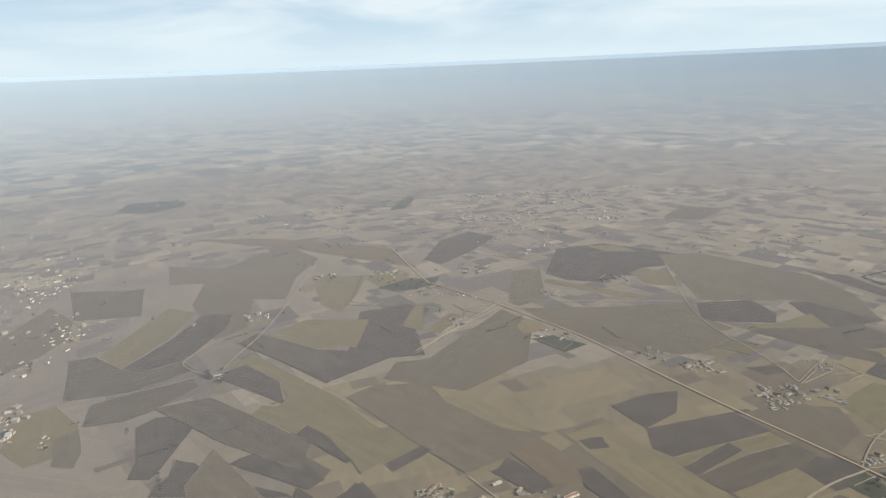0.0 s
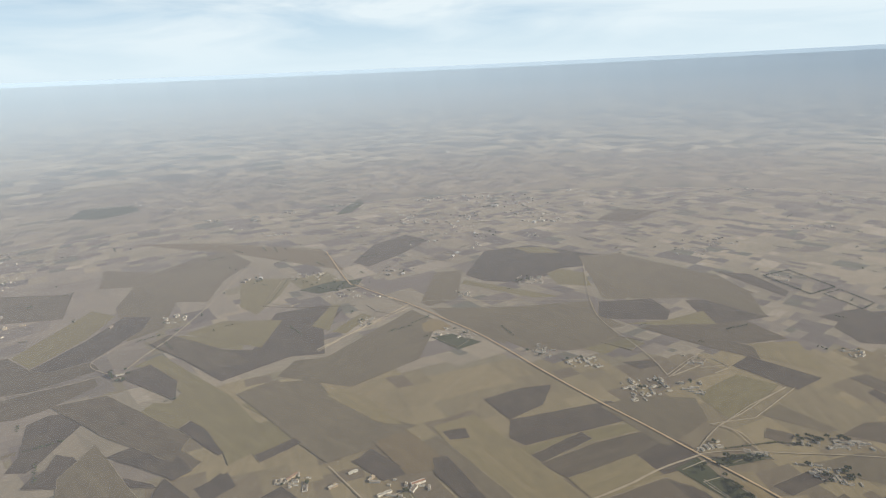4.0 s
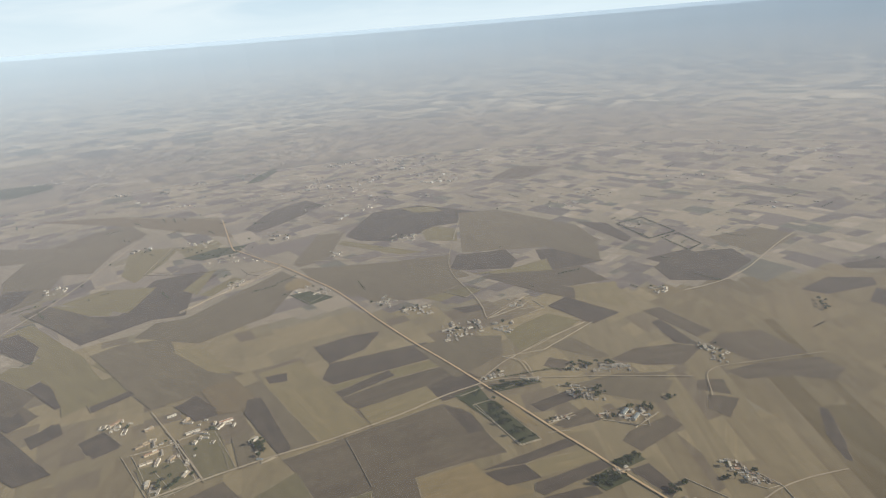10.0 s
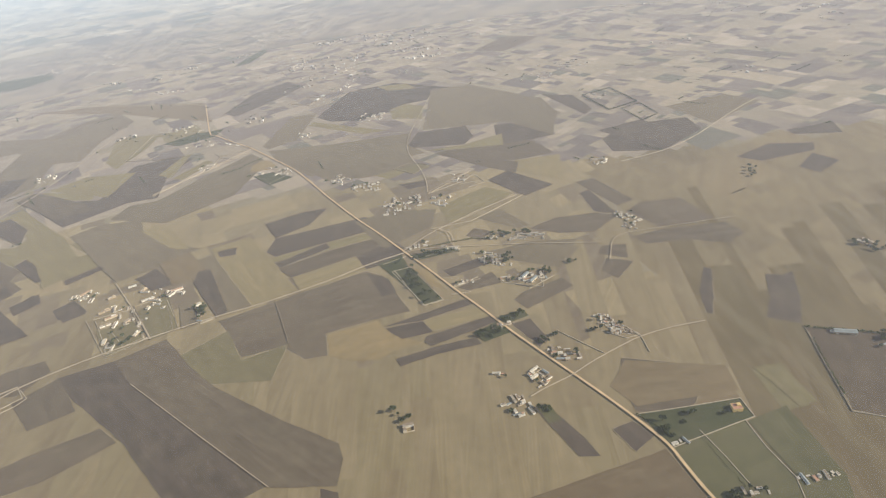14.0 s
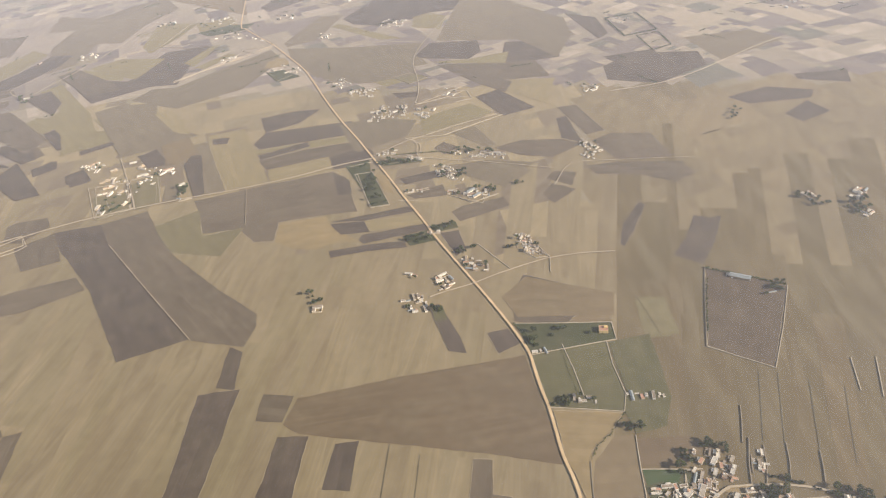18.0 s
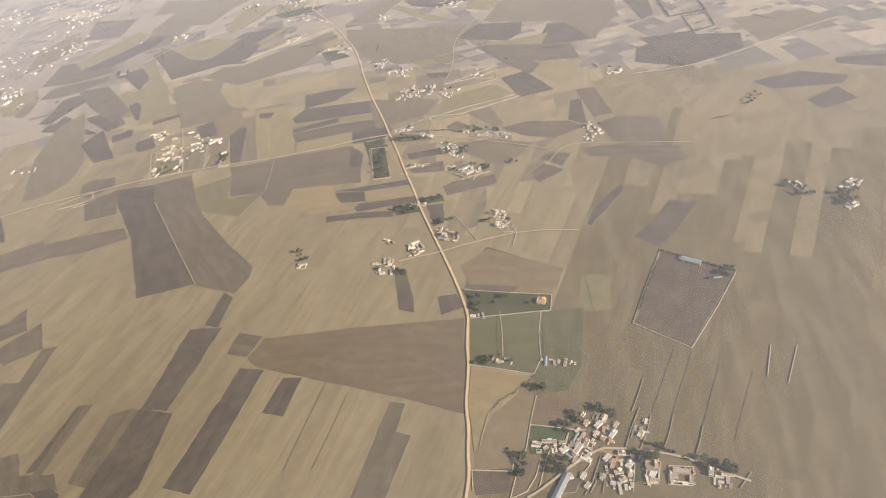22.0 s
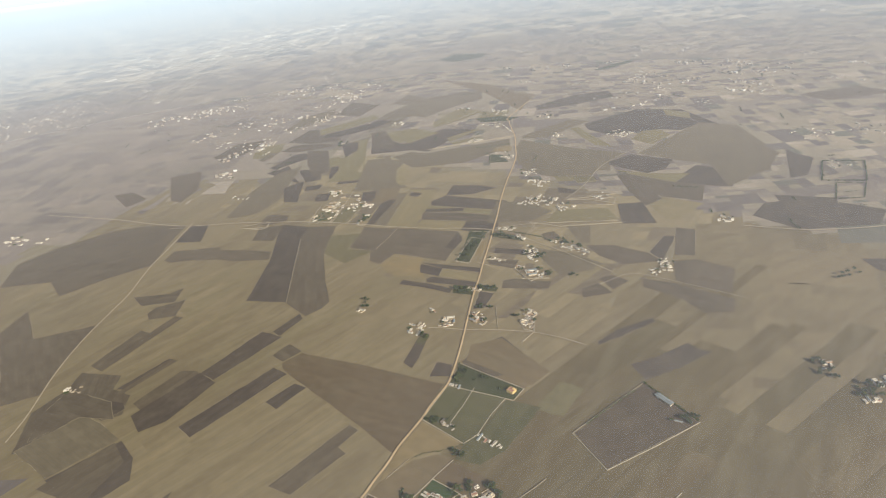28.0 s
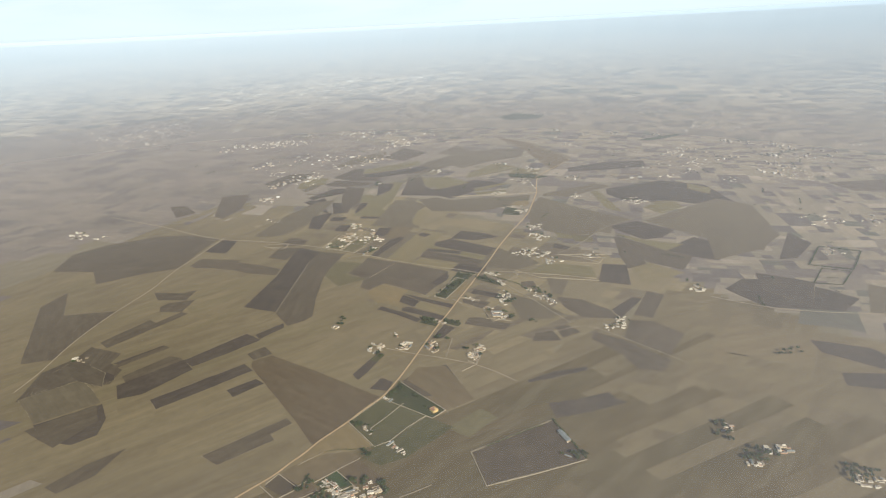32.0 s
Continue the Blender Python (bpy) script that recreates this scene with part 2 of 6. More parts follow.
# haze-paled colours again, contrast widened to show through the haze sheet
FARTHEST_LAND_HAZED = patchwork("farthest_land_hazed", [(0.0, (0.387, 0.323, 0.249)), (0.2, (0.482, 0.404, 0.309)), (0.33, (0.145, 0.129, 0.119)), (0.47, (0.314, 0.263, 0.216)),
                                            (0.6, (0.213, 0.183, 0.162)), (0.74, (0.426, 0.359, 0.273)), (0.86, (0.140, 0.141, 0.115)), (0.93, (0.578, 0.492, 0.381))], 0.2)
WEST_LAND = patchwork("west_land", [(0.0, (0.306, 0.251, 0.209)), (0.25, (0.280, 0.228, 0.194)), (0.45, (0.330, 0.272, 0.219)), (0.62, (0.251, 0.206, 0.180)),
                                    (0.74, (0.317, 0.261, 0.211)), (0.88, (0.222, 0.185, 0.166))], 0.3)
VILLAGE_LAND = patchwork("village_land", [(0.0, (0.156, 0.116, 0.057)), (0.25, (0.147, 0.112, 0.055)), (0.5, (0.164, 0.120, 0.060)), (0.7, (0.154, 0.116, 0.057)),
                                          (0.85, (0.149, 0.111, 0.055))], 0.3, 1.4, 0.2)
BARE = patchwork("bare_ground", [(0.0, (0.271, 0.223, 0.149)), (0.5, (0.271, 0.223, 0.149))])
MARGIN_PALE = plain("pale_margin", (0.370, 0.304, 0.202), (0.290, 0.233, 0.150), 0.2)
MARGIN_DARK = plain("dark_margin", (0.106, 0.092, 0.062), (0.150, 0.128, 0.084), 0.2)
DIRT = plain("dirt_road", (0.58, 0.41, 0.235), (0.47, 0.33, 0.185), 0.15)
VERGE = plain("road_verge", (0.273, 0.209, 0.132), (0.220, 0.172, 0.110), 0.1)
TRACK = plain("pale_track", (0.414, 0.339, 0.238), (0.334, 0.268, 0.187), 0.12)
LIME = plain("limewash", (0.72, 0.67, 0.58), (0.46, 0.41, 0.335), 0.7, 0.85,
             [(0.0, (1, 1, 1)), (0.2, (0.85, 0.76, 0.64)), (0.45, (0.62, 0.53, 0.43)), (0.66, (1.25, 1.22, 1.2)), (0.94, (0.8, 0.55, 0.42))])
YELLOW = plain("yellow_render", (0.66, 0.48, 0.22), (0.55, 0.38, 0.17), 0.9)
ROOFING = plain("flat_roof_screed", (0.50, 0.455, 0.385), (0.32, 0.285, 0.24), 0.6, 0.9,
                [(0.0, (1, 1, 1)), (0.3, (0.78, 0.73, 0.68)), (0.55, (1.3, 1.27, 1.22)), (0.72, (0.6, 0.53, 0.47)), (0.9, (0.95, 0.6, 0.47))])
TIN = plain("tin_sheet", (0.26, 0.28, 0.275), (0.20, 0.21, 0.205), 0.7, 0.5)
TIMBER = plain("dark_timber", (0.08, 0.06, 0.05), (0.12, 0.09, 0.07), 2.0, 0.7)
PANE = plain("window_glass", (0.03, 0.035, 0.04), (0.05, 0.055, 0.06), 2.0, 0.15)
STONE = plain("dry_stone", (0.30, 0.245, 0.175), (0.18, 0.15, 0.11), 1.5)
PALE_STONE = plain("pale_stone", (0.46, 0.385, 0.28), (0.31, 0.26, 0.19), 0.5)
BARK = plain("bark", (0.10, 0.075, 0.055), (0.15, 0.12, 0.09), 3.0)
LEAF = plain("dusty_leaves", (0.055, 0.072, 0.034), (0.09, 0.105, 0.052), 0.9, 0.8,
             [(0.0, (1, 1, 1)), (0.4, (0.75, 0.8, 0.8)), (0.7, (1.2, 1.15, 0.9))])
TOWN = patchwork("town_walls", [(0.0, (0.55, 0.52, 0.46)), (0.3, (0.42, 0.37, 0.31)), (0.72, (0.74, 0.72, 0.68)), (0.85, (0.36, 0.29, 0.24))])


# ---- building helpers ----
def mesh_of(name, bm, mat):
    me = bpy.data.meshes.new(name)
    bm.to_mesh(me)
    bm.free()
    me.materials.append(mat)
    return me


def part(name, bm, mat, parent, label=""):
    ob = new(name, mesh_of(name, bm, mat))
    ob.parent = parent
    return tagged(ob, label) if label else ob


def box(bm, x, y, z, w, d, h, turn=0.0, bevel=0.0):
    """A box with its foot centred at x, y, z."""
    r = bmesh.ops.create_cube(bm, size=1.0, matrix=pose(x, y, z + h / 2, 0, 0, turn) @ Matrix.Diagonal((w, d, h, 1)))
    if bevel:
        edges = list({e for v in r["verts"] for e in v.link_edges})
        bmesh.ops.bevel(bm, geom=edges, offset=bevel, segments=1, affect="EDGES")
    return bm


def made(*boxes, bevel=0.0):
    bm = bmesh.new()
    for b in boxes:
        box(bm, *b, bevel=bevel)
    return bm


def wobble(x, y, scale, amount):
    return amount * noise.noise(Vector((x * scale, y * scale, 3.7)))


# ---- the land ----
MIDDLE, EYE_HEIGHT, FLAT, RIM = Vector((300, -60)), 346.0, 2200.0, 4100.0


def far_place(x, y, z=0.0):
    """The far plain, drawn in and gently rising, so that it closes at the horizon within the lens's reach."""
    d = math.hypot(x - MIDDLE.x, y - MIDDLE.y)
    if d <= FLAT:
        return (x, y, z)
    k = (RIM - (RIM - FLAT) ** 2 / (d - FLAT + RIM - FLAT)) / d
    return (MIDDLE.x + (x - MIDDLE.x) * k, MIDDLE.y + (y - MIDDLE.y) * k, EYE_HEIGHT * (1 - k) + z)


def bowl(name, mat, lift, sink):
    """A round sheet of land or haze out to the horizon."""
    out = [500, 1000, 1500, 2000] + [FLAT * 1.06 ** k for k in range(62)] + [110000, 180000]
    verts, faces = [(MIDDLE.x, MIDDLE.y, lift)], []
    for r in out:
        for k in range(96):
            a = 2 * math.pi * k / 96
            verts.append(far_place(MIDDLE.x + r * math.cos(a), MIDDLE.y + r * math.sin(a), lift - (sink if r > FLAT else 0)))
    faces += [(0, 1 + k, 1 + (k + 1) % 96) for k in range(96)]
    for j in range(len(out) - 1):
        for k in range(96):
            n, m = 1 + j * 96, 1 + (j + 1) * 96
            faces.append((n + k, m + k, m + (k + 1) % 96, n + (k + 1) % 96))
    me = bpy.data.meshes.new(name)
    me.from_pydata(verts, [], faces)
    me.materials.append(mat)
    return new(name, me)


tagged(bowl("ground", BARE, 0.0, 1.0), "dry tan plain reaching to the hazy horizon", "ground", kind="structure")


def split_land(seed, u0, u1, v0, v1, least, most):
    """Cuts a rectangle into fields; returns their corners."""
    rng, out, stack = random.Random(seed), [], [(u0, u1, v0, v1)]
    while stack:
        a, b, c, d = stack.pop()
        w, h = b - a, d - c
        if max(w, h) < least or (max(w, h) < most and rng.random() < 0.35):
            out.append((a, b, c, d))
            continue
        k = rng.uniform(0.33, 0.67)
        if w > h * rng.uniform(0.6, 1.4):
            stack += [(a, a + w * k, c, d), (a + w * k, b, c, d)]
        else:
            stack += [(a, b, c, c + h * k), (a, b, c + h * k, d)]
    return out


def near(x, y):
    """Whether a place lies in the land next to the road."""
    return -260 < x < 900 and -160 < y < 330 or -150 < x < 860 and 330 <= y < 560


def western(x, y):
    """Whether a place lies in the low-contrast land west of the farms."""
    return x < -260 + wobble(x, y, 0.004, 120) and y < 1000 + 0.25 * x + wobble(y, x, 0.004, 160)


def land_sheet(name, fields, mat, keep, z, label, turn=-56, sway=130):
    verts, faces = [], []
    c, s = math.cos(radians(turn)), math.sin(radians(turn))
    for k, (a, b, d, e) in enumerate(fields):
        ring, lift = [], z + 0.0021 * (k % 17)
        for u0, v0, u1, v1 in ((a, d, b, d), (b, d, b, e), (b, e, a, e), (a, e, a, d)):
            for w in (0.0, 0.5):
                u, v = u0 + (u1 - u0) * w, v0 + (v1 - v0) * w
                x, y = u * c - v * s, u * s + v * c
                far = 0.0015
                ring.append((x + wobble(x, y, far, sway) + wobble(x, y, 0.02, 5), y + wobble(y, x, far, sway) + wobble(y, x, 0.02, 5), lift))
        mx, my = sum(p[0] for p in ring) / 8, sum(p[1] for p in ring) / 8
        if keep(mx, my):
            faces.append(tuple(range(len(verts), len(verts) + 8)))
            verts += [far_place(*p) for p in ring]
    me = bpy.data.meshes.new(name)
    me.from_pydata(verts, [], faces)
    me.materials.append(mat)
    return tagged(new(name, me), label, "fields", kind="stuff")


land_sheet("near_fields", split_land(5, -900, 1500, -600, 1500, 26, 80), NORTH_LAND, lambda x, y: near(x, y) and y > 190 and x <= 500, 0.02, "dry tan stubble fields between dirt roads", 20, 40)
land_sheet("east_fields", split_land(6, -900, 1500, -900, 1500, 30, 90), EAST_LAND, lambda x, y: near(x, y) and y > 190 and x > 500, 0.02, "dull brown fields beyond the village", 24, 40)
land_sheet("middle_fields", split_land(8, -3600, 3000, -3000, 3600, 22, 64), FAR_LAND_HAZED,
           lambda x, y: not near(x, y) and not western(x, y) and math.hypot(x - 300, y) < 2300 and y > -700, 0.06, "patchwork of tan and dark ploughed fields, hazed in the colour")
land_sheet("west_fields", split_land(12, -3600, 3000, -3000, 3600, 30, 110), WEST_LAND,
           lambda x, y: not near(x, y) and western(x, y) and math.hypot(x - 300, y) < 2300 and y > -700, 0.06, "dull purple-brown land with faint field edges")
land_sheet("far_fields", split_land(9, -14000, 10000, -10000, 14000, 45, 130), FARTHEST_LAND_HAZED,
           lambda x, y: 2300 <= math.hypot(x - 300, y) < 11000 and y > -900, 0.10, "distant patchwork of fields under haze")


def strip_fields(name, x0, x1, y0, y1, mat, seed, label, base):
    """Long narrow strips side by side, leaning a little outwards on either side of the road."""
    rng = random.Random(seed)
    verts, faces, x, column = [], [], x0, 0
    while x < x1:
        column, row = column + 1, 0
        w, y = rng.uniform(6, 19), y0 - rng.uniform(0, 60)
        while y < y1:
            d = rng.uniform(80, 240)
            row += 1
            ring, lift = [], base + 0.006 * (column % 4) + 0.0245 * (row % 3)
            for u0, v0, u1, v1 in ((0, 0, 1, 0), (1, 0, 1, 1), (1, 1, 0, 1), (0, 1, 0, 0)):
                for k in range(4):
                    u, v = u0 + (u1 - u0) * k / 4, v0 + (v1 - v0) * k / 4
                    px, py = x + (w + 1.5) * u, y + (d + 3) * v
                    px += (py - 60) * 0.00093 * (px - 430) + wobble(px, py, 0.03, 2.2)
                    ring.append((px, py + wobble(py, px, 0.03, 2.0), lift))
            faces.append(tuple(range(len(verts), len(verts) + 16)))
            verts += ring
            y += d
        x += w
    me = bpy.data.meshes.new(name)
    me.from_pydata(verts, [], faces)
    me.materials.append(mat)
    return tagged(new(name, me), label, "fields", kind="stuff")


strip_fields("strip_fields", -260, 504, -170, 205, NEAR_LAND, 31, "narrow tan stubble strips side by side", 0.0605)
strip_fields("village_fields", 504, 900, -170, 215, VILLAGE_LAND, 32, "narrow warm brown strips round the village", 0.0632)

PLOT_LABEL = {
    "plough": "dark freshly ploughed brown field with faint furrows", "fallow_dark": "dull grey-brown fallow field with cloudy stains",
    "russet": "wide reddish brown bare field", "umber": "dark umber bare field inside a low wall", "taupe": "dull taupe bare field with old plough lines", "olive": "olive-tan stubble field", "pale": "pale straw-coloured stubble field", "ochre": "bare ochre earth beside the dirt road",
    "brown": "warm brown bare field near the village", "scrub": "olive field of low dry scrub", "meadow": "dull green dry meadow", "garden": "dark green planted garden plot", "lawn": "flat bright green crop plot"}
LAID = []


def plot(kind, *corners):
    """One field: a thin uneven-edged sheet of soil, laid over the fields that it overlaps."""
    mx, my = sum(p[0] for p in corners) / len(corners), sum(p[1] for p in corners) / len(corners)
    xs, ys = [p[0] for p in corners], [p[1] for p in corners]
    room = (min(xs), max(xs), min(ys), max(ys))
    level = 1 + max([k for k, r in LAID if r[0] < room[1] and r[1] > room[0] and r[2] < room[3] and r[3] > room[2]], default=0)
    LAID.append((level, room))
    sides = [(Vector(b) - Vector(a)) for a, b in zip(corners, (*corners[1:], corners[0]))]
    longest = max(sides, key=lambda s: s.length)
    turn = math.atan2(longest.y, longest.x)
    bm = bmesh.new()
    ring = []
    step = max(2.5, longest.length / 18)
    for a, s in zip(corners, sides):
        count = max(1, int(s.length / step))
        for k in range(count):
            p = Vector(a) + s * (k / count)
            size = min(0.8, 0.012 * math.hypot(p.x - 450, p.y + 100) * 0.35)
            q = Vector((p.x - mx + wobble(p.x, p.y, 0.15, size), p.y - my + wobble(p.y, p.x, 0.15, size), 0))
            ring.append(bm.verts.new(Matrix.Rotation(-turn, 3, "Z") @ q))
    ring_at = [v.co.copy() for v in ring]
    face = bm.faces.new(ring)
    if face.normal.z < 0:
        face.normal_flip()
    bm.normal_update()
    if face.normal.z < 0:
        face.normal_flip()
    bmesh.ops.triangulate(bm, faces=[face])
    ob = new("field", mesh_of("field", bm, SOIL[kind]))
    ob.matrix_world = pose(mx, my, 0.15 + 0.03 * level, 0, 0, math.degrees(turn))
    if len(LAID) % 5 < 3 and kind not in ("garden", "lawn", "brown", "meadow"):
        edge = bmesh.new()
        n, last, first = len(ring_at), None, None
        for k in range(n + 1):
            p, q = ring_at[k % n], ring_at[(k + 1) % n]
            way = (q - ring_at[k - 1]).normalized()
            side = Vector((-way.y, way.x, 0)) * (0.13 + 0.12 * noise.noise(p * 0.11))
            pair = (edge.verts.new(p + side), edge.verts.new(p - side))
            if last and noise.noise(Vector((p.x * 0.03, p.y * 0.03, len(LAID)))) > -0.12:
                edge.faces.new((last[0], pair[0], pair[1], last[1]))
            last = pair
        margin = part("margin", edge, MARGIN_PALE if len(LAID) % 5 < 2 else MARGIN_DARK, ob, "thin grassy field margin")
        margin.location.z = 0.012
    return tagged(ob, PLOT_LABEL[kind], "field", "fields", "structure")


plot("fallow_dark", (125.9, 300.0), (192.9, 330.5), (253.3, 355.8), (269.9, 344.4), (298.3, 284.0), (271.0, 278.5), (228.6, 265.6), (234.6, 237.0), (216.2, 235.6), (194.9, 254.0), (162.4, 246.1), (141.1, 281.7))
plot("plough", (253.5, 352.8), (275.4, 338.4), (285.0, 313.9), (271.7, 310.7))
plot("plough", (141.9, 415.2), (145.3, 443.7), (241.4, 470.1), (261.8, 442.5), (238.4, 432.5), (186.9, 415.8), (153.9, 403.4))
plot("olive", (148.8, 400.3), (209.7, 421.8), (265.2, 435.4), (271.6, 426.4), (217.3, 408.4), (156.8, 389.8))
plot("plough", (156.8, 389.8), (203.9, 420.9), (211.2, 409.9), (164.6, 379.7))
plot("fallow_dark", (162.1, 378.2), (212.0, 404.0), (268.8, 422.3), (290.1, 390.8), (237.3, 381.8), (179.7, 359.4))
plot("plough", (239.9, 384.4), (269.7, 404.7), (293.0, 384.6), (268.9, 364.2), (250.4, 358.4))
plot("pale", (180.8, 359.1), (239.7, 386.5), (252.9, 359.8), (194.4, 331.1))
plot("pale", (76.1, 436.6), (114.6, 455.1), (192.5, 333.3), (151.8, 317.2), (90.2, 410.5))
plot("plough", (84.7, 428.8), (104.8, 433.3), (109.1, 417.3), (91.6, 415.8))
plot("taupe", (63.1, 411.3), (82.0, 423.7), (152.8, 316.9), (130.7, 309.6), (100.7, 357.1))
plot("plough", (72.1, 393.2), (82.9, 396.0), (130.2, 311.4), (124.2, 306.0))
plot("ochre", (230.2, 263.9), (271.1, 276.2), (277.8, 263.8), (285.9, 253.7), (312.6, 239.9), (286.5, 234.5), (278.2, 226.3), (256.6, 226.8), (235.9, 236.8))
plot("plough", (278.7, 263.6), (308.5, 269.0), (317.3, 252.8), (292.8, 248.2), (283.5, 257.7))
plot("plough", (276.3, 266.2), (344.7, 293.1), (351.3, 285.3), (308.5, 269.0))
plot("pale", (308.5, 269.0), (355.4, 278.9), (363.3, 265.9), (317.4, 254.2))
plot("plough", (312.8, 248.0), (363.3, 265.9), (369.1, 257.4), (316.9, 235.8), (310.5, 240.3))
plot("plough", (288.9, 224.5), (321.2, 235.0), (351.9, 240.9), (355.4, 232.2), (320.9, 225.3), (293.4, 215.6))
plot("garden", (369.3, 259.5), (391.0, 269.5), (395.1, 261.2), (377.6, 254.3))
plot("plough", (379.7, 253.2), (395.8, 257.3), (406.0, 229.6), (398.1, 221.3))
plot("scrub", (106.4, 255.7), (140.4, 284.1), (163.3, 242.7), (199.0, 256.8), (194.2, 214.5), (146.1, 217.4))
plot("taupe", (54.3, 748.2), (72.1, 879.4), (115.1, 885.7), (104.6, 758.7), (66.7, 732.2))
plot("plough", (-67.9, 953.2), (-44.3, 1066.7), (11.1, 1129.8), (55.9, 1078.4), (8.0, 987.7), (-39.1, 925.3))
plot("plough", (119.2, 860.0), (157.0, 991.3), (240.6, 1015.4), (350.1, 935.2), (314.5, 883.5), (266.6, 873.1), (239.7, 839.0), (195.4, 814.6), (147.5, 828.4))
plot("olive", (209.1, 1003.8), (262.6, 1000.6), (284.4, 959.8), (232.6, 966.5))
plot("olive", (243.7, 852.2), (266.6, 873.1), (300.1, 848.9), (297.6, 786.5), (250.9, 800.2))
plot("olive", (111.6, 820.6), (118.1, 837.4), (244.7, 750.1), (210.4, 748.4))
plot("taupe", (68.4, 724.7), (179.4, 719.3), (283.7, 727.6), (280.5, 682.4), (304.5, 641.8), (259.1, 627.3), (178.1, 665.0), (156.1, 604.4), (96.7, 671.9))
plot("taupe", (300.4, 733.4), (310.0, 936.7), (375.4, 940.9), (453.7, 851.4), (504.1, 732.1), (445.4, 725.5), (379.5, 727.0))
plot("plough", (280.6, 677.9), (292.1, 724.4), (363.0, 728.6), (372.2, 682.0), (358.6, 653.8), (288.8, 664.1))
plot("plough", (403.4, 717.4), (468.5, 716.0), (480.8, 651.7), (448.9, 642.0), (403.1, 637.6))
plot("fallow_dark", (403.1, 637.6), (448.9, 642.0), (468.9, 587.8), (418.0, 579.0), (327.4, 639.9))
plot("olive", (358.6, 653.8), (411.4, 678.5), (410.3, 635.0), (335.1, 641.3), (304.5, 648.0))
plot("pale", (418.0, 579.0), (474.8, 581.9), (466.5, 506.5), (413.9, 548.2))
plot("olive", (178.6, 660.7), (273.8, 642.3), (297.1, 595.5), (261.9, 567.6), (216.2, 599.8))
plot("scrub", (268.1, 592.2), (297.0, 608.7), (311.6, 590.7), (290.1, 574.3))
plot("olive", (323.1, 475.0), (376.5, 510.9), (405.9, 486.9), (371.3, 454.6), (333.9, 432.4))
plot("taupe", (229.7, 460.0), (266.3, 477.0), (319.8, 469.0), (316.0, 430.9), (270.1, 395.6), (264.2, 399.2))
plot("plough", (273.3, 547.2), (304.3, 549.2), (311.1, 535.6), (287.4, 530.0))
plot("plough", (324.8, 341.7), (368.2, 361.4), (374.9, 349.7), (334.6, 330.1))
plot("fallow_dark", (338.6, 311.3), (370.3, 331.4), (378.0, 311.6), (348.0, 305.0))
plot("taupe", (368.7, 366.4), (413.1, 376.9), (455.1, 371.9), (430.0, 327.3), (392.5, 345.6))
plot("taupe", (-45.2, 587.0), (43.4, 722.2), (79.2, 677.8), (59.5, 573.3), (-6.6, 515.5), (-89.4, 544.5), (-79.9, 580.6))
plot("plough", (124.4, 481.1), (160.0, 499.1), (192.3, 504.6), (178.5, 466.9), (145.3, 443.7))
plot("plough", (-236.6, 615.9), (-201.0, 622.8), (-137.0, 613.2), (-140.5, 729.3), (-79.5, 753.3), (-49.9, 732.0), (-63.2, 663.8), (-48.9, 596.4), (-88.3, 591.1), (-147.1, 537.7))
plot("olive", (-245.3, 665.9), (-153.5, 639.0), (-149.7, 615.1), (-233.0, 637.1))
plot("olive", (-204.3, 707.8), (-125.0, 703.2), (-128.2, 619.3), (-239.1, 669.6))
plot("taupe", (-381.1, 773.8), (-411.7, 920.9), (-357.5, 1022.5), (-317.0, 1057.3), (-248.3, 978.7), (-271.6, 831.6), (-311.1, 832.7), (-276.2, 690.1), (-303.0, 651.6))
plot("olive", (-238.3, 885.5), (-154.1, 876.3), (-153.5, 802.7), (-165.6, 726.7), (-198.6, 759.4))
plot("olive", (-156.1, 868.7), (-104.6, 906.1), (-65.7, 848.3), (-121.3, 816.2))
plot("garden", (-130.1, 819.4), (-91.3, 852.5), (-40.5, 860.7), (-44.6, 826.9), (-96.4, 799.8))
plot("olive", (-81.5, 679.4), (-69.4, 749.8), (-57.9, 755.1), (-55.8, 661.5))
plot("olive", (-53.1, 658.8), (-23.2, 716.4), (-7.4, 706.8), (-34.2, 651.0))
plot("brown", (-539.8, 1139.2), (-359.3, 1123.3), (-140.8, 1046.4), (-75.2, 909.3), (-296.9, 1038.5))
plot("fallow_dark", (-164.3, 434.6), (-113.3, 397.2), (-120.0, 383.7), (-137.2, 392.1))
plot("plough", (-52.6, 347.0), (-38.4, 362.4), (-12.7, 339.3), (-37.5, 329.4))
plot("plough", (-106.6, 362.1), (-86.4, 381.7), (-73.9, 364.9), (-90.7, 345.6))
plot("fallow_dark", (-40.7, 260.1), (-14.6, 269.4), (-1.0, 253.6), (-13.7, 227.3), (-31.7, 227.1), (-48.6, 253.4))
plot("olive", (-110.0, 487.7), (-86.1, 515.1), (-73.3, 533.0), (-34.9, 508.9), (13.0, 464.1), (-35.1, 428.1))
plot("olive", (-106.3, 438.5), (-65.0, 464.3), (-35.1, 428.1), (-71.9, 403.8))
plot("brown", (23.6, 420.3), (51.4, 436.7), (82.9, 396.0), (83.8, 375.3), (56.9, 371.3), (37.0, 401.0))
plot("plough", (11.6, 391.0), (30.5, 402.4), (56.9, 371.3), (40.2, 363.2))
plot("scrub", (40.6, 328.9), (59.6, 356.3), (92.6, 294.5), (72.1, 283.1))
plot("taupe", (78.5, 334.4), (88.0, 345.9), (108.6, 299.4), (95.3, 294.0))
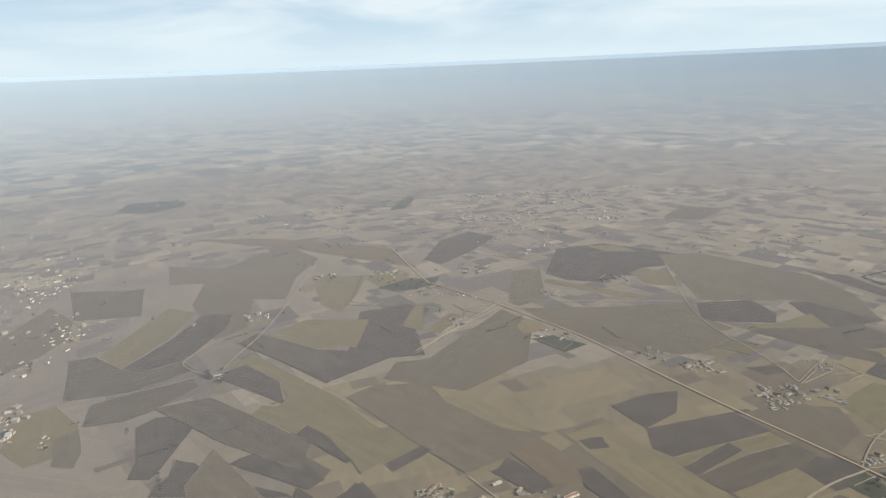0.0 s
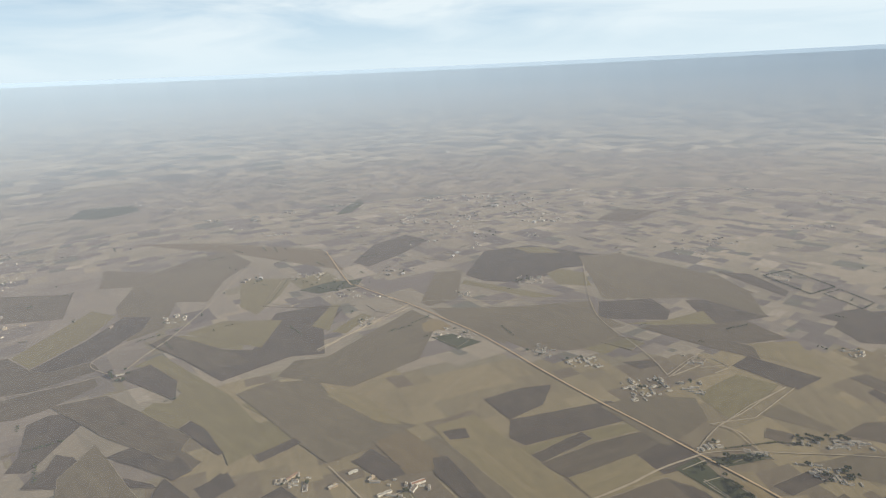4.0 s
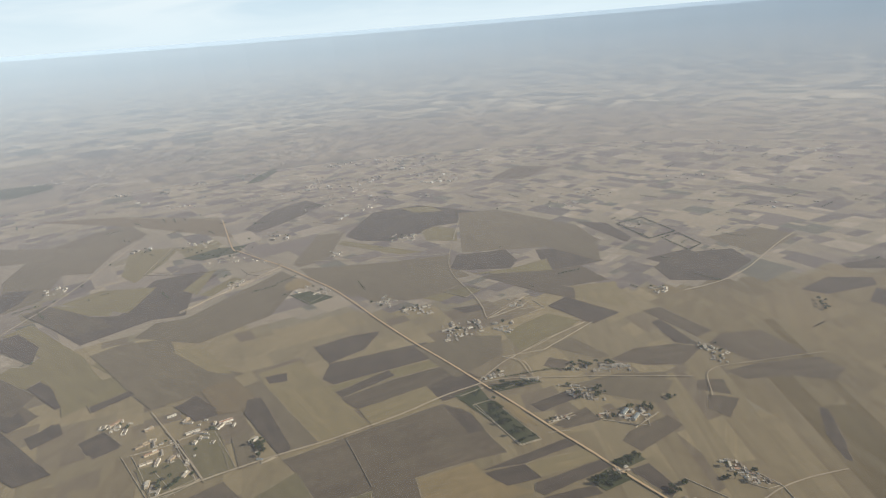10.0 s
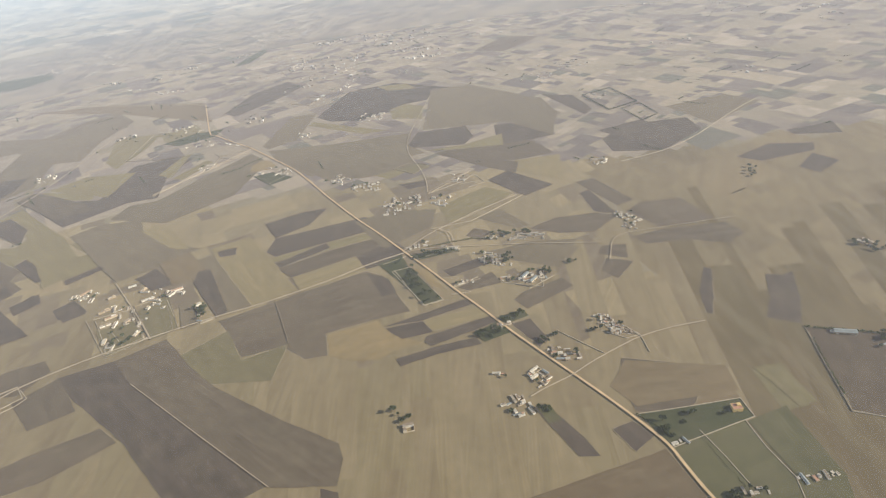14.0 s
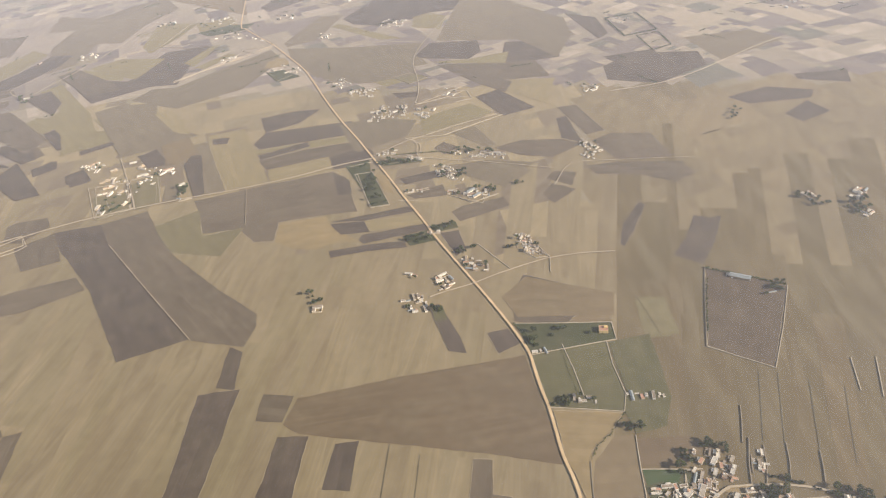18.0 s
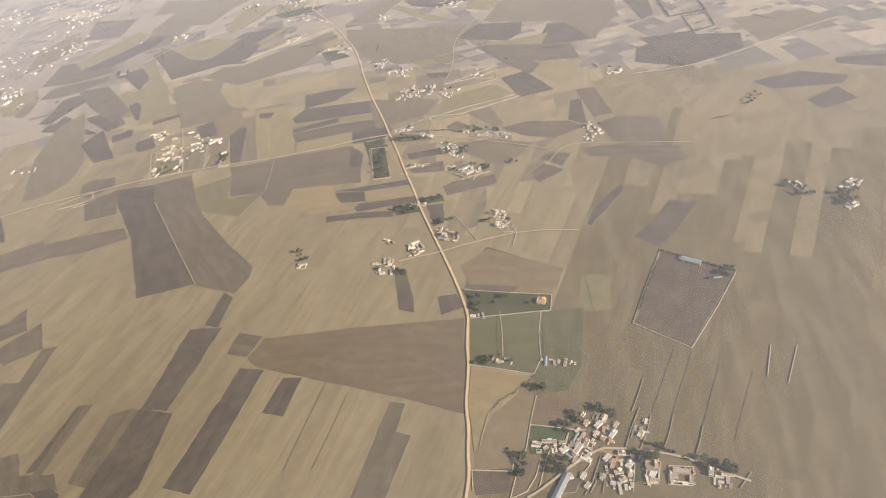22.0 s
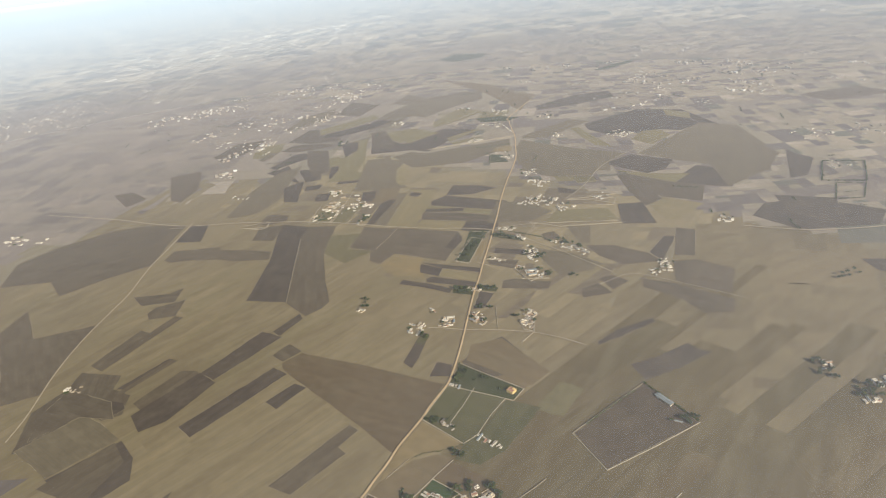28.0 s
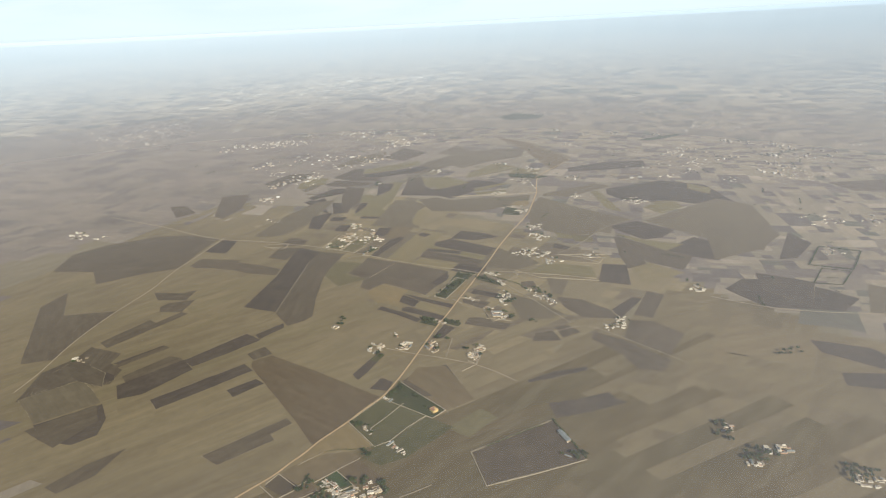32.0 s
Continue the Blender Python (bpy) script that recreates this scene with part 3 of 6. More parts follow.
plot("garden", (-839.9, 1420.9), (-866.3, 1540.0), (-742.8, 1571.5), (-693.7, 1490.3), (-745.5, 1406.3))
plot("garden", (-164.5, 1340.3), (-156.5, 1422.8), (-132.1, 1527.7), (-114.8, 1464.8), (-131.3, 1359.8))
plot("taupe", (-121.3, 508.8), (-97.8, 529.9), (-44.2, 533.9), (-26.3, 499.2), (45.4, 448.1), (63.6, 440.0), (31.7, 420.1), (25.3, 407.1), (-8.8, 390.0), (-41.4, 421.6), (-82.7, 468.3))
plot("pale", (-29.4, 499.7), (-19.3, 514.1), (10.7, 493.0), (49.6, 442.2), (35.5, 444.4), (22.6, 451.7))
plot("plough", (15.5, 390.8), (25.3, 407.1), (52.6, 381.2), (46.2, 369.7))
plot("plough", (-71.4, 403.4), (-43.4, 426.7), (-35.1, 418.8), (-64.0, 392.8))
plot("plough", (-154.3, 448.2), (-143.1, 472.4), (-97.0, 429.9), (-92.3, 415.3), (-102.3, 405.2))
plot("plough", (-100.9, 363.0), (-92.1, 381.1), (-75.3, 367.0), (-86.5, 349.3))
plot("plough", (-47.9, 344.2), (-34.3, 353.9), (-13.3, 336.7), (-29.5, 324.0))
plot("plough", (77.3, 390.4), (89.2, 393.1), (130.8, 314.2), (123.6, 305.4), (79.7, 369.0))
plot("olive", (-200.1, 498.0), (-168.4, 493.0), (-146.1, 472.8), (-154.3, 448.2), (-206.4, 471.5))
plot("fallow_dark", (-596.5, 844.2), (-483.7, 843.7), (-435.2, 737.8), (-520.8, 727.2))
plot("taupe", (-498.7, 962.2), (-352.6, 928.3), (-368.2, 868.4), (-454.0, 863.7))
plot("taupe", (-345.9, 921.7), (-315.6, 997.1), (-272.6, 982.1), (-254.0, 785.3), (-315.8, 790.7), (-323.5, 826.3), (-356.7, 836.8), (-355.0, 894.1))
plot("olive", (-423.3, 615.6), (-409.8, 766.3), (-364.4, 742.0), (-361.9, 660.6), (-380.2, 583.9))
plot("plough", (-350.9, 737.0), (-310.2, 733.7), (-302.3, 686.7), (-318.7, 600.4), (-353.0, 573.1), (-378.8, 581.2), (-358.3, 660.3))
plot("fallow_dark", (-453.6, 606.2), (-426.7, 615.8), (-378.8, 581.2), (-353.0, 573.1), (-317.5, 597.6), (-295.9, 576.2), (-343.2, 530.4), (-402.8, 514.9), (-429.3, 565.0))
plot("fallow_dark", (-370.5, 507.9), (-291.0, 557.0), (-277.4, 538.3), (-304.0, 491.3), (-322.2, 474.8), (-355.1, 467.9))
plot("plough", (-304.0, 464.7), (-293.7, 481.0), (-266.1, 484.5), (-250.0, 464.9), (-251.6, 438.9), (-252.4, 403.9), (-254.8, 389.9), (-273.0, 390.5), (-277.3, 412.3))
plot("plough", (-192.1, 415.0), (-170.8, 429.8), (-149.4, 421.0), (-116.3, 384.9), (-126.7, 373.4), (-159.2, 389.8), (-198.8, 407.7))
plot("plough", (-245.8, 414.8), (-227.5, 410.3), (-188.7, 379.4), (-192.6, 366.7), (-245.7, 368.5), (-246.9, 382.8), (-240.5, 392.8))
plot("plough", (-174.8, 370.5), (-168.9, 378.7), (-140.6, 369.4), (-135.2, 364.8), (-175.5, 366.1))
plot("taupe", (-309.0, 406.1), (-284.5, 421.7), (-281.7, 416.2), (-303.2, 400.1))
plot("olive", (-260.7, 580.6), (-242.2, 609.6), (-165.3, 540.2), (-127.9, 508.0), (-95.0, 466.9), (-56.5, 426.6), (-88.9, 390.7), (-99.8, 409.1), (-128.8, 446.2), (-183.0, 490.3), (-179.2, 516.1), (-236.5, 572.6))
plot("taupe", (-582.9, 676.3), (-586.1, 781.1), (-519.6, 725.2), (-493.0, 669.9), (-494.4, 608.7), (-509.8, 576.0))
plot("olive", (-434.6, 487.8), (-403.1, 506.4), (-358.9, 469.9), (-340.0, 430.3), (-368.8, 408.3), (-405.5, 433.0))
plot("taupe", (-368.5, 448.1), (-356.0, 465.2), (-332.5, 430.0), (-325.6, 406.7), (-345.7, 408.9))
plot("plough", (10.1, 243.7), (51.5, 258.5), (81.5, 224.4), (156.8, 163.8), (215.4, 118.1), (171.2, 93.0), (99.3, 167.0), (36.8, 216.7))
plot("fallow_dark", (51.5, 258.5), (86.7, 281.8), (121.8, 241.6), (150.3, 214.7), (212.0, 172.7), (256.1, 146.8), (261.0, 133.3), (259.5, 113.1), (216.3, 116.8), (156.8, 163.8), (81.5, 224.4))
plot("fallow_dark", (-14.1, 218.5), (12.3, 243.8), (47.1, 203.0), (18.9, 186.9))
plot("taupe", (-177.0, 296.8), (-223.5, 380.5), (-218.4, 428.2), (-93.1, 299.3), (-70.6, 252.8), (-77.8, 230.4), (-100.2, 208.0))
plot("fallow_dark", (-17.7, 131.3), (10.3, 146.5), (31.9, 161.2), (76.5, 182.3), (96.2, 166.7), (59.7, 138.8), (30.4, 126.3), (7.0, 108.4))
plot("plough", (535.4, 613.8), (575.3, 655.8), (655.1, 653.7), (658.1, 607.7), (594.5, 556.1), (537.3, 569.8))
plot("plough", (662.2, 512.6), (708.7, 537.9), (754.6, 526.6), (745.9, 506.4), (682.0, 494.5))
plot("plough", (709.8, 469.2), (739.7, 500.1), (754.6, 473.1), (721.6, 450.1))
plot("taupe", (645.0, 705.5), (733.7, 727.4), (765.1, 684.4), (677.7, 622.8))
plot("plough", (746.6, 572.3), (806.2, 581.2), (797.9, 544.2), (746.7, 556.8))
plot("taupe", (111.6, 664.7), (186.8, 688.7), (238.6, 727.7), (276.9, 687.6), (291.9, 603.3), (233.5, 580.5), (180.9, 585.2))
plot("brown", (446.4, 150.0), (455.2, 170.1), (475.6, 178.7), (514.8, 172.9), (515.1, 152.7), (451.1, 148.6))
plot("scrub", (533.1, 174.7), (542.8, 180.1), (555.2, 170.8), (552.8, 141.6), (536.1, 137.9))
plot("fallow_dark", (38.3, 15.5), (70.0, 47.0), (71.4, 64.0), (97.8, 41.9), (70.3, 13.3))
plot("fallow_dark", (95.9, 9.8), (90.0, 21.9), (103.3, 53.1), (130.9, 27.5), (112.1, 6.6))
plot("fallow_dark", (151.9, -68.0), (127.5, -8.6), (142.0, -5.2), (130.9, 27.5), (142.1, 32.2), (172.8, -64.2))
plot("fallow_dark", (-159.7, -83.5), (-225.8, -49.2), (-239.5, 6.1), (-226.3, 83.2), (-191.9, 127.1), (-132.7, 160.1), (-90.5, 115.5), (-33.9, 68.3), (-48.6, 22.3), (-53.3, -40.6), (-111.4, -35.0))
plot("plough", (-82.3, 120.3), (-123.8, 165.1), (-102.1, 182.1), (-49.8, 143.5))
plot("fallow_dark", (-33.9, 83.6), (-51.4, 106.9), (-2.9, 150.0), (25.8, 131.3), (-19.0, 85.0))
plot("fallow_dark", (36.4, -90.5), (70.6, -33.7), (89.2, -54.2), (134.0, -94.0), (161.6, -115.8), (148.1, -145.2), (-15.2, -112.5), (-47.6, -76.4))
plot("fallow_dark", (185.8, -128.6), (175.8, -95.5), (157.2, -77.5), (197.3, -54.1), (214.0, -67.7), (237.0, -60.8), (259.8, -76.3), (252.8, -90.3), (227.0, -96.2), (238.2, -139.0), (233.6, -154.3))
plot("plough", (216.4, -66.0), (209.7, -12.6), (219.7, -11.2), (228.1, -57.5))
plot("plough", (290.2, -143.7), (294.1, -88.5), (322.4, -89.9), (345.5, -100.6), (346.5, -121.0), (318.2, -143.3))
plot("taupe", (231.6, -151.9), (231.4, -97.5), (256.8, -91.7), (290.6, -89.5), (288.9, -143.4))
plot("plough", (536.1, 645.8), (600.0, 667.6), (630.1, 595.5), (570.3, 600.7))
plot("plough", (488.7, 833.4), (534.3, 808.5), (548.8, 734.9), (533.9, 715.3))
plot("taupe", (365.1, 798.7), (430.5, 858.2), (486.1, 817.1), (497.8, 737.1), (477.5, 651.3))
plot("garden", (70.9, 630.1), (96.5, 637.1), (130.2, 611.4), (102.5, 593.3))
plot("ochre", (64.5, 665.0), (65.6, 687.3), (82.0, 683.8), (95.2, 661.0), (86.1, 648.1))
plot("scrub", (41.1, 265.0), (67.8, 281.8), (43.9, 315.0), (12.2, 304.9))
plot("fallow_dark", (317.7, 634.3), (348.4, 640.4), (422.3, 571.7), (415.8, 541.3), (375.4, 573.6))
plot("plough", (380.9, 529.6), (406.5, 549.8), (453.1, 497.2), (418.8, 476.1))
plot("fallow_dark", (413.5, 402.1), (441.4, 418.5), (483.3, 419.7), (503.5, 409.5), (473.6, 381.9), (439.9, 387.1))
plot("plough", (482.0, 422.2), (476.7, 467.4), (487.9, 473.8), (503.4, 411.0))
plot("fallow_dark", (478.0, 495.8), (498.6, 501.8), (527.2, 438.0), (507.8, 429.5))
plot("fallow_dark", (513.3, 415.5), (531.9, 431.4), (571.6, 430.2), (587.5, 382.9), (553.5, 375.5), (534.2, 378.3))
plot("fallow_dark", (505.3, 364.4), (535.4, 372.2), (593.9, 373.2), (602.5, 351.1), (583.7, 335.1), (554.1, 347.2), (513.1, 349.7))
plot("fallow_dark", (468.1, 341.0), (474.4, 355.1), (495.9, 352.7), (491.6, 329.1))
plot("fallow_dark", (464.1, 314.3), (473.2, 332.7), (495.0, 323.2), (475.5, 298.7))
plot("plough", (527.4, 241.3), (531.8, 268.2), (547.6, 302.8), (553.1, 298.5), (541.2, 262.6), (531.3, 237.7))
plot("plough", (566.5, 228.7), (579.3, 252.1), (590.0, 282.5), (602.2, 279.0), (611.6, 282.6), (600.6, 248.3), (586.5, 217.4))
plot("taupe", (397.5, 368.3), (415.2, 373.9), (453.9, 357.4), (441.7, 339.2))
plot("fallow_dark", (385.6, 284.5), (394.6, 294.7), (429.8, 309.5), (437.4, 295.8), (395.1, 270.1))
plot("taupe", (363.4, 437.1), (388.3, 453.1), (416.1, 408.9), (403.2, 405.0))
plot("fallow_dark", (349.9, 402.0), (358.8, 416.8), (375.8, 405.5), (364.1, 389.4))
plot("fallow_dark", (-421.1, 258.9), (-399.3, 312.7), (-295.0, 256.3), (-253.0, 204.8), (-281.0, 199.0))
plot("fallow_dark", (-423.7, 153.0), (-407.0, 180.8), (-336.2, 179.3), (-327.2, 139.7))
plot("fallow_dark", (-472.0, 374.2), (-519.8, 459.7), (-480.6, 503.3), (-429.8, 442.9), (-413.4, 363.6))
plot("fallow_dark", (-301.8, 496.6), (-255.6, 515.9), (-137.6, 434.2), (-138.0, 397.5), (-218.0, 439.7))
plot("plough", (-269.2, 560.4), (-242.3, 584.1), (-194.2, 541.6), (-179.9, 501.2))
plot("fallow_dark", (-269.9, 640.4), (-257.4, 668.4), (-154.3, 606.6), (-129.7, 580.4), (-171.1, 563.2))
plot("plough", (-136.1, 335.6), (-135.1, 376.4), (-53.8, 309.0), (-75.7, 297.6))
plot("plough", (249.2, 112.5), (260.7, 108.9), (268.9, 75.7), (256.0, 75.5))
plot("plough", (246.2, 69.3), (272.9, 76.6), (281.5, -2.1), (260.6, -4.9))
plot("plough", (312.0, 42.6), (331.1, 44.4), (335.9, -8.3), (338.2, -51.2), (317.4, -51.5), (315.0, -10.2))
plot("plough", (349.1, 40.6), (362.7, 44.0), (366.0, 11.6), (349.9, 11.3))
plot("fallow_dark", (293.5, 52.3), (290.4, 73.4), (311.9, 73.8), (311.1, 52.9))
plot("russet", (312.2, 51.4), (314.9, 72.0), (375.8, 93.4), (457.5, 118.0), (472.8, 71.4), (484.2, 38.4), (440.4, 41.7), (404.5, 43.0), (366.0, 44.3), (324.5, 45.7))
plot("fallow_dark", (431.6, 38.0), (442.8, 38.5), (445.0, 17.6), (455.0, 16.8), (455.4, -31.9), (435.3, -37.9))
plot("plough", (214.5, -83.7), (243.9, -69.2), (253.8, -70.6), (254.4, -88.5), (230.7, -95.5))
plot("fallow_dark", (211.2, -11.8), (220.6, -9.3), (226.3, -47.7), (231.1, -73.7), (223.2, -66.2))
plot("fallow_dark", (241.1, -14.7), (253.5, -4.6), (260.9, -6.4), (267.5, -34.5), (271.7, -62.9), (251.8, -63.4))
plot("plough", (259.7, -4.6), (286.6, -2.8), (294.8, -28.9), (302.1, -55.4), (295.8, -75.5), (268.2, -71.5))
plot("fallow_dark", (452.2, 201.1), (496.8, 187.6), (511.6, 179.5), (482.1, 146.7), (448.7, 149.5), (446.0, 177.2))
plot("plough", (430.4, 136.5), (444.4, 142.4), (454.6, 129.5), (440.2, 117.6))
plot("plough", (384.9, 161.6), (392.8, 164.3), (412.4, 132.6), (419.2, 117.3), (406.5, 118.3))
plot("fallow_dark", (294.7, -152.1), (291.5, -93.5), (321.5, -96.1), (340.4, -134.0))
plot("fallow_dark", (392.7, -144.9), (384.0, -115.3), (382.7, -84.5), (404.2, -111.9), (407.3, -138.8))
plot("fallow_dark", (197.1, -123.5), (178.2, -94.3), (232.5, -75.5), (260.3, -83.1), (230.4, -101.7), (228.3, -141.7))
plot("umber", (574.2, 133.7), (586.9, 212.8), (638.4, 195.4), (610.8, 118.7))
plot("fallow_dark", (399.0, 1185.7), (471.0, 1286.1), (546.3, 1244.9), (460.0, 1151.7))
plot("brown", (497.8, 26.8), (499.1, 41.9), (510.1, 58.4), (521.4, 62.3), (523.4, 40.1), (525.1, 21.0), (520.4, 8.0), (498.5, 3.3), (496.1, 14.0))
plot("garden", (450.1, 147.1), (515.0, 152.3), (517.2, 136.2), (483.6, 126.3), (461.7, 119.0))
plot("meadow", (461.9, 118.4), (510.6, 134.1), (519.6, 90.7), (517.6, 77.6), (474.3, 76.9))
plot("meadow", (511.7, 133.1), (539.3, 142.3), (545.9, 89.6), (540.6, 69.1), (523.3, 62.3), (517.9, 76.7), (520.3, 90.8))
plot("lawn", (523.6, 39.4), (545.9, 41.7), (544.6, 33.6), (525.7, 30.3))
plot("garden", (278.6, 348.9), (295.2, 354.4), (326.3, 295.2), (310.4, 289.9))
plot("garden", (292.6, 375.1), (336.8, 384.4), (342.3, 374.4), (301.4, 365.4))
plot("garden", (370.0, 262.8), (388.7, 269.5), (393.1, 261.4), (375.2, 254.8))
plot("garden", (349.1, 246.0), (368.4, 256.7), (377.9, 242.0), (357.8, 234.2))
plot("russet", (497.7, 2.7), (520.5, 7.7), (519.9, -4.3), (502.0, -8.1))
plot("russet", (522.1, 17.4), (535.3, 18.0), (537.1, 6.5), (531.1, -5.9), (522.1, -8.6))
plot("russet", (523.1, 59.1), (551.1, 62.8), (558.2, 55.1), (545.5, 43.2), (523.0, 41.3))
plot("ochre", (476.4, 74.9), (516.8, 76.4), (508.6, 60.8), (498.1, 48.8), (497.2, 26.6), (496.1, 14.0), (483.2, 44.9))
plot("meadow", (387.3, 160.5), (395.1, 162.0), (401.3, 148.7), (392.8, 147.0))
plot("brown", (438.2, 174.1), (454.5, 198.3), (518.3, 182.7), (517.6, 159.2), (450.8, 154.0))
plot("scrub", (534.8, 177.9), (553.6, 179.7), (558.3, 143.5), (546.9, 141.0))
plot("garden", (263.6, 365.8), (286.1, 378.9), (300.5, 329.1), (323.7, 294.4), (314.0, 290.0), (285.4, 332.4))
plot("ochre", (58.6, 672.0), (74.1, 688.3), (85.5, 669.9), (79.4, 648.7), (62.7, 646.7))
plot("ochre", (297.6, 350.9), (313.1, 346.2), (327.5, 312.2), (316.7, 316.6))
plot("ochre", (563.8, 29.9), (569.3, 34.5), (582.5, 35.9), (579.3, 32.8), (567.4, 28.6))
plot("garden", (524.5, 29.8), (534.1, 33.1), (537.3, 22.0), (527.2, 19.8))
plot("umber", (498.2, 2.4), (518.5, 9.0), (522.3, -4.9), (503.8, -11.4))
plot("umber", (541.6, 10.3), (557.7, 11.7), (555.8, 2.9), (547.1, -0.2))
plot("garden", (565.3, 25.6), (572.5, 30.8), (575.9, 15.5), (566.0, 9.1))
plot("garden", (580.7, 32.5), (586.8, 32.2), (589.5, 17.4), (584.3, 15.5))
plot("garden", (539.0, 28.8), (544.7, 40.1), (554.4, 38.2), (550.4, 24.4))


# ---- roads ----
def smooth_line(points, step):
    """Points along a smooth curve through the given ones."""
    p = [Vector((x, y, 0)) for x, y in points]
    p = [2 * p[0] - p[1]] + p + [2 * p[-1] - p[-2]]
    out = []
    for a, b, c, d in zip(p, p[1:], p[2:], p[3:]):
        count = max(1, int((c - b).length / step))
        for k in range(count):
            t = k / count
            out.append(0.5 * (2 * b + (c - a) * t + (2 * a - 5 * b + 4 * c - d) * t * t + (3 * b - a - 3 * c + d) * t ** 3))
    return out + [p[-2]]


def ribbon(line, width, z, ragged):
    bm = bmesh.new()
    last = None
    for k, p in enumerate(line):
        way = (line[min(k + 1, len(line) - 1)] - line[max(k - 1, 0)]).normalized()
        side = Vector((-way.y, way.x, 0))
        w1, w2 = (width / 2 * (1 + ragged * noise.noise(Vector((p.x * 0.2, p.y * 0.2, 7 * n)))) for n in (1, 2))
        pair = [bm.verts.new(p + side * w1 + Vector((0, 0, z))), bm.verts.new(p - side * w2 + Vector((0, 0, z)))]
        if last:
            bm.faces.new((last[0], last[1], pair[1], pair[0]))
        last = pair
    return bm


ROADS = 0


def road(kind, width, *points):
    """A dirt road on its verge; tracks and lanes are one worn strip."""
    global ROADS
    ROADS += 1
    line = smooth_line(points, 4.0)
    width *= {"main": 0.44, "track": 0.76, "lane": 0.64, "balk": 1.0}[kind]
    z = 0.75 + 0.006 * ROADS
    if kind == "main":
        tagged(new("road_verge", mesh_of("road_verge", ribbon(line, width * 1.4, z, 0.28), VERGE)), "trodden reddish verge of the dirt road", "verge", kind="structure")
        tagged(new("road", mesh_of("road", ribbon(line, width, z + 0.03, 0.1), DIRT)), "pale ochre dirt road between fields", "road", kind="structure")
    elif kind == "balk":
        tagged(new("balk", mesh_of("balk", ribbon(line, width, 0.2 + 0.004 * ROADS, 0.7), MARGIN_DARK)), "thin dark grassy balk between strips", "balk", kind="structure")
    else:
        label = "pale dirt track between fields" if kind == "track" else "narrow worn farm lane"
        tagged(new("road", mesh_of("road", ribbon(line, width, z, 0.45), TRACK)), label, "track", kind="structure")


road("main", 3.6, (-127.3, 1026.7), (-62.2, 852.5), (-43.7, 829.3), (-3.7, 786.3), (38.0, 744.8), (84.4, 688.8), (126.3, 636.6), (159.6, 584.2), (188.9, 534.6), (227.9, 473.2), (261.2, 425.2), (287.7, 384.9), (315.3, 343.3), (338.9, 306.0), (359.3, 275.4), (377.3, 246.6), (398.5, 215.4), (416.9, 189.0), (428.0, 173.0), (441.1, 153.3), (453.3, 133.4), (460.4, 120.0), (464.6, 105.1), (468.7, 91.0), (473.5, 77.4), (477.7, 61.2), (481.9, 44.7), (488.2, 28.4), (492.5, 13.0), (497.2, -1.3), (501.1, -26.4), (503.3, -39.5))
road("track", 2.2, (-127.3, 1026.7), (-178.5, 1052.5), (-257.4, 1079.2), (-354.6, 1113.5), (-508.3, 1175.4))
road("track", 2.4, (289.5, 381.8), (254.2, 366.6), (222.6, 348.2), (192.2, 333.4), (158.3, 319.0), (119.7, 305.8), (77.2, 288.6), (37.9, 270.6), (7.8, 253.9), (-18.2, 235.7), (-41.6, 208.4))
road("track", 2.6, (-20.2, 237.5), (-73.5, 202.2), (-127.7, 160.4), (-204.3, 129.3), (-276.2, 106.5), (-428.7, 43.8))
road("lane", 2.0, (38.0, 744.8), (22.8, 720.6), (-7.0, 679.7), (-34.5, 642.0), (-60.0, 607.0))
road("lane", 1.6, (38.0, 744.8), (75.2, 752.8), (128.5, 745.4), (206.2, 738.3), (282.5, 731.4))
road("lane", 1.4, (308.7, 895.4), (292.8, 801.0), (282.5, 731.4), (278.9, 681.4), (284.7, 636.9), (299.4, 587.9), (307.8, 546.9), (309.8, 514.5))
road("lane", 1.8, (287.7, 384.9), (304.7, 404.9), (323.1, 422.5), (350.2, 440.1), (376.1, 459.2), (410.0, 481.7))
road("lane", 1.4, (287.8, 382.8), (312.6, 385.3), (334.4, 383.2), (366.7, 378.5), (403.7, 373.7), (474.6, 360.3))
road("lane", 1.3, (323.1, 422.5), (335.0, 408.8), (337.5, 387.9))
road("lane", 1.4, (309.8, 514.5), (334.8, 538.6), (360.3, 560.9))
road("lane", 1.8, (416.9, 189.0), (406.2, 183.1), (395.2, 177.9), (384.8, 171.3))
road("lane", 1.6, (416.9, 189.0), (429.2, 197.6), (441.9, 205.4), (459.1, 214.9), (472.2, 221.2), (495.2, 227.7), (523.0, 231.7))
road("track", 2.2, (538.7, 536.3), (574.0, 546.7), (606.5, 560.7), (640.8, 585.0), (669.9, 610.9), (700.4, 639.7), (731.8, 667.7), (763.5, 692.7))
road("lane", 2.4, (567.1, 32.8), (559.6, 27.2), (553.1, 20.0), (545.8, 10.5), (538.7, 1.2), (531.9, -6.4))
road("lane", 2.0, (567.1, 32.8), (578.9, 34.9), (594.3, 36.3), (609.5, 36.1), (624.5, 32.6), (641.5, 29.4))
road("track", 2.0, (-244.3, 941.5), (-245.5, 831.8), (-246.5, 742.9), (-251.8, 661.3), (-261.1, 608.4), (-264.8, 574.6))
road("lane", 1.8, (-286.2, 559.5), (-309.1, 543.9), (-342.3, 528.4), (-375.3, 515.9), (-403.5, 506.7))
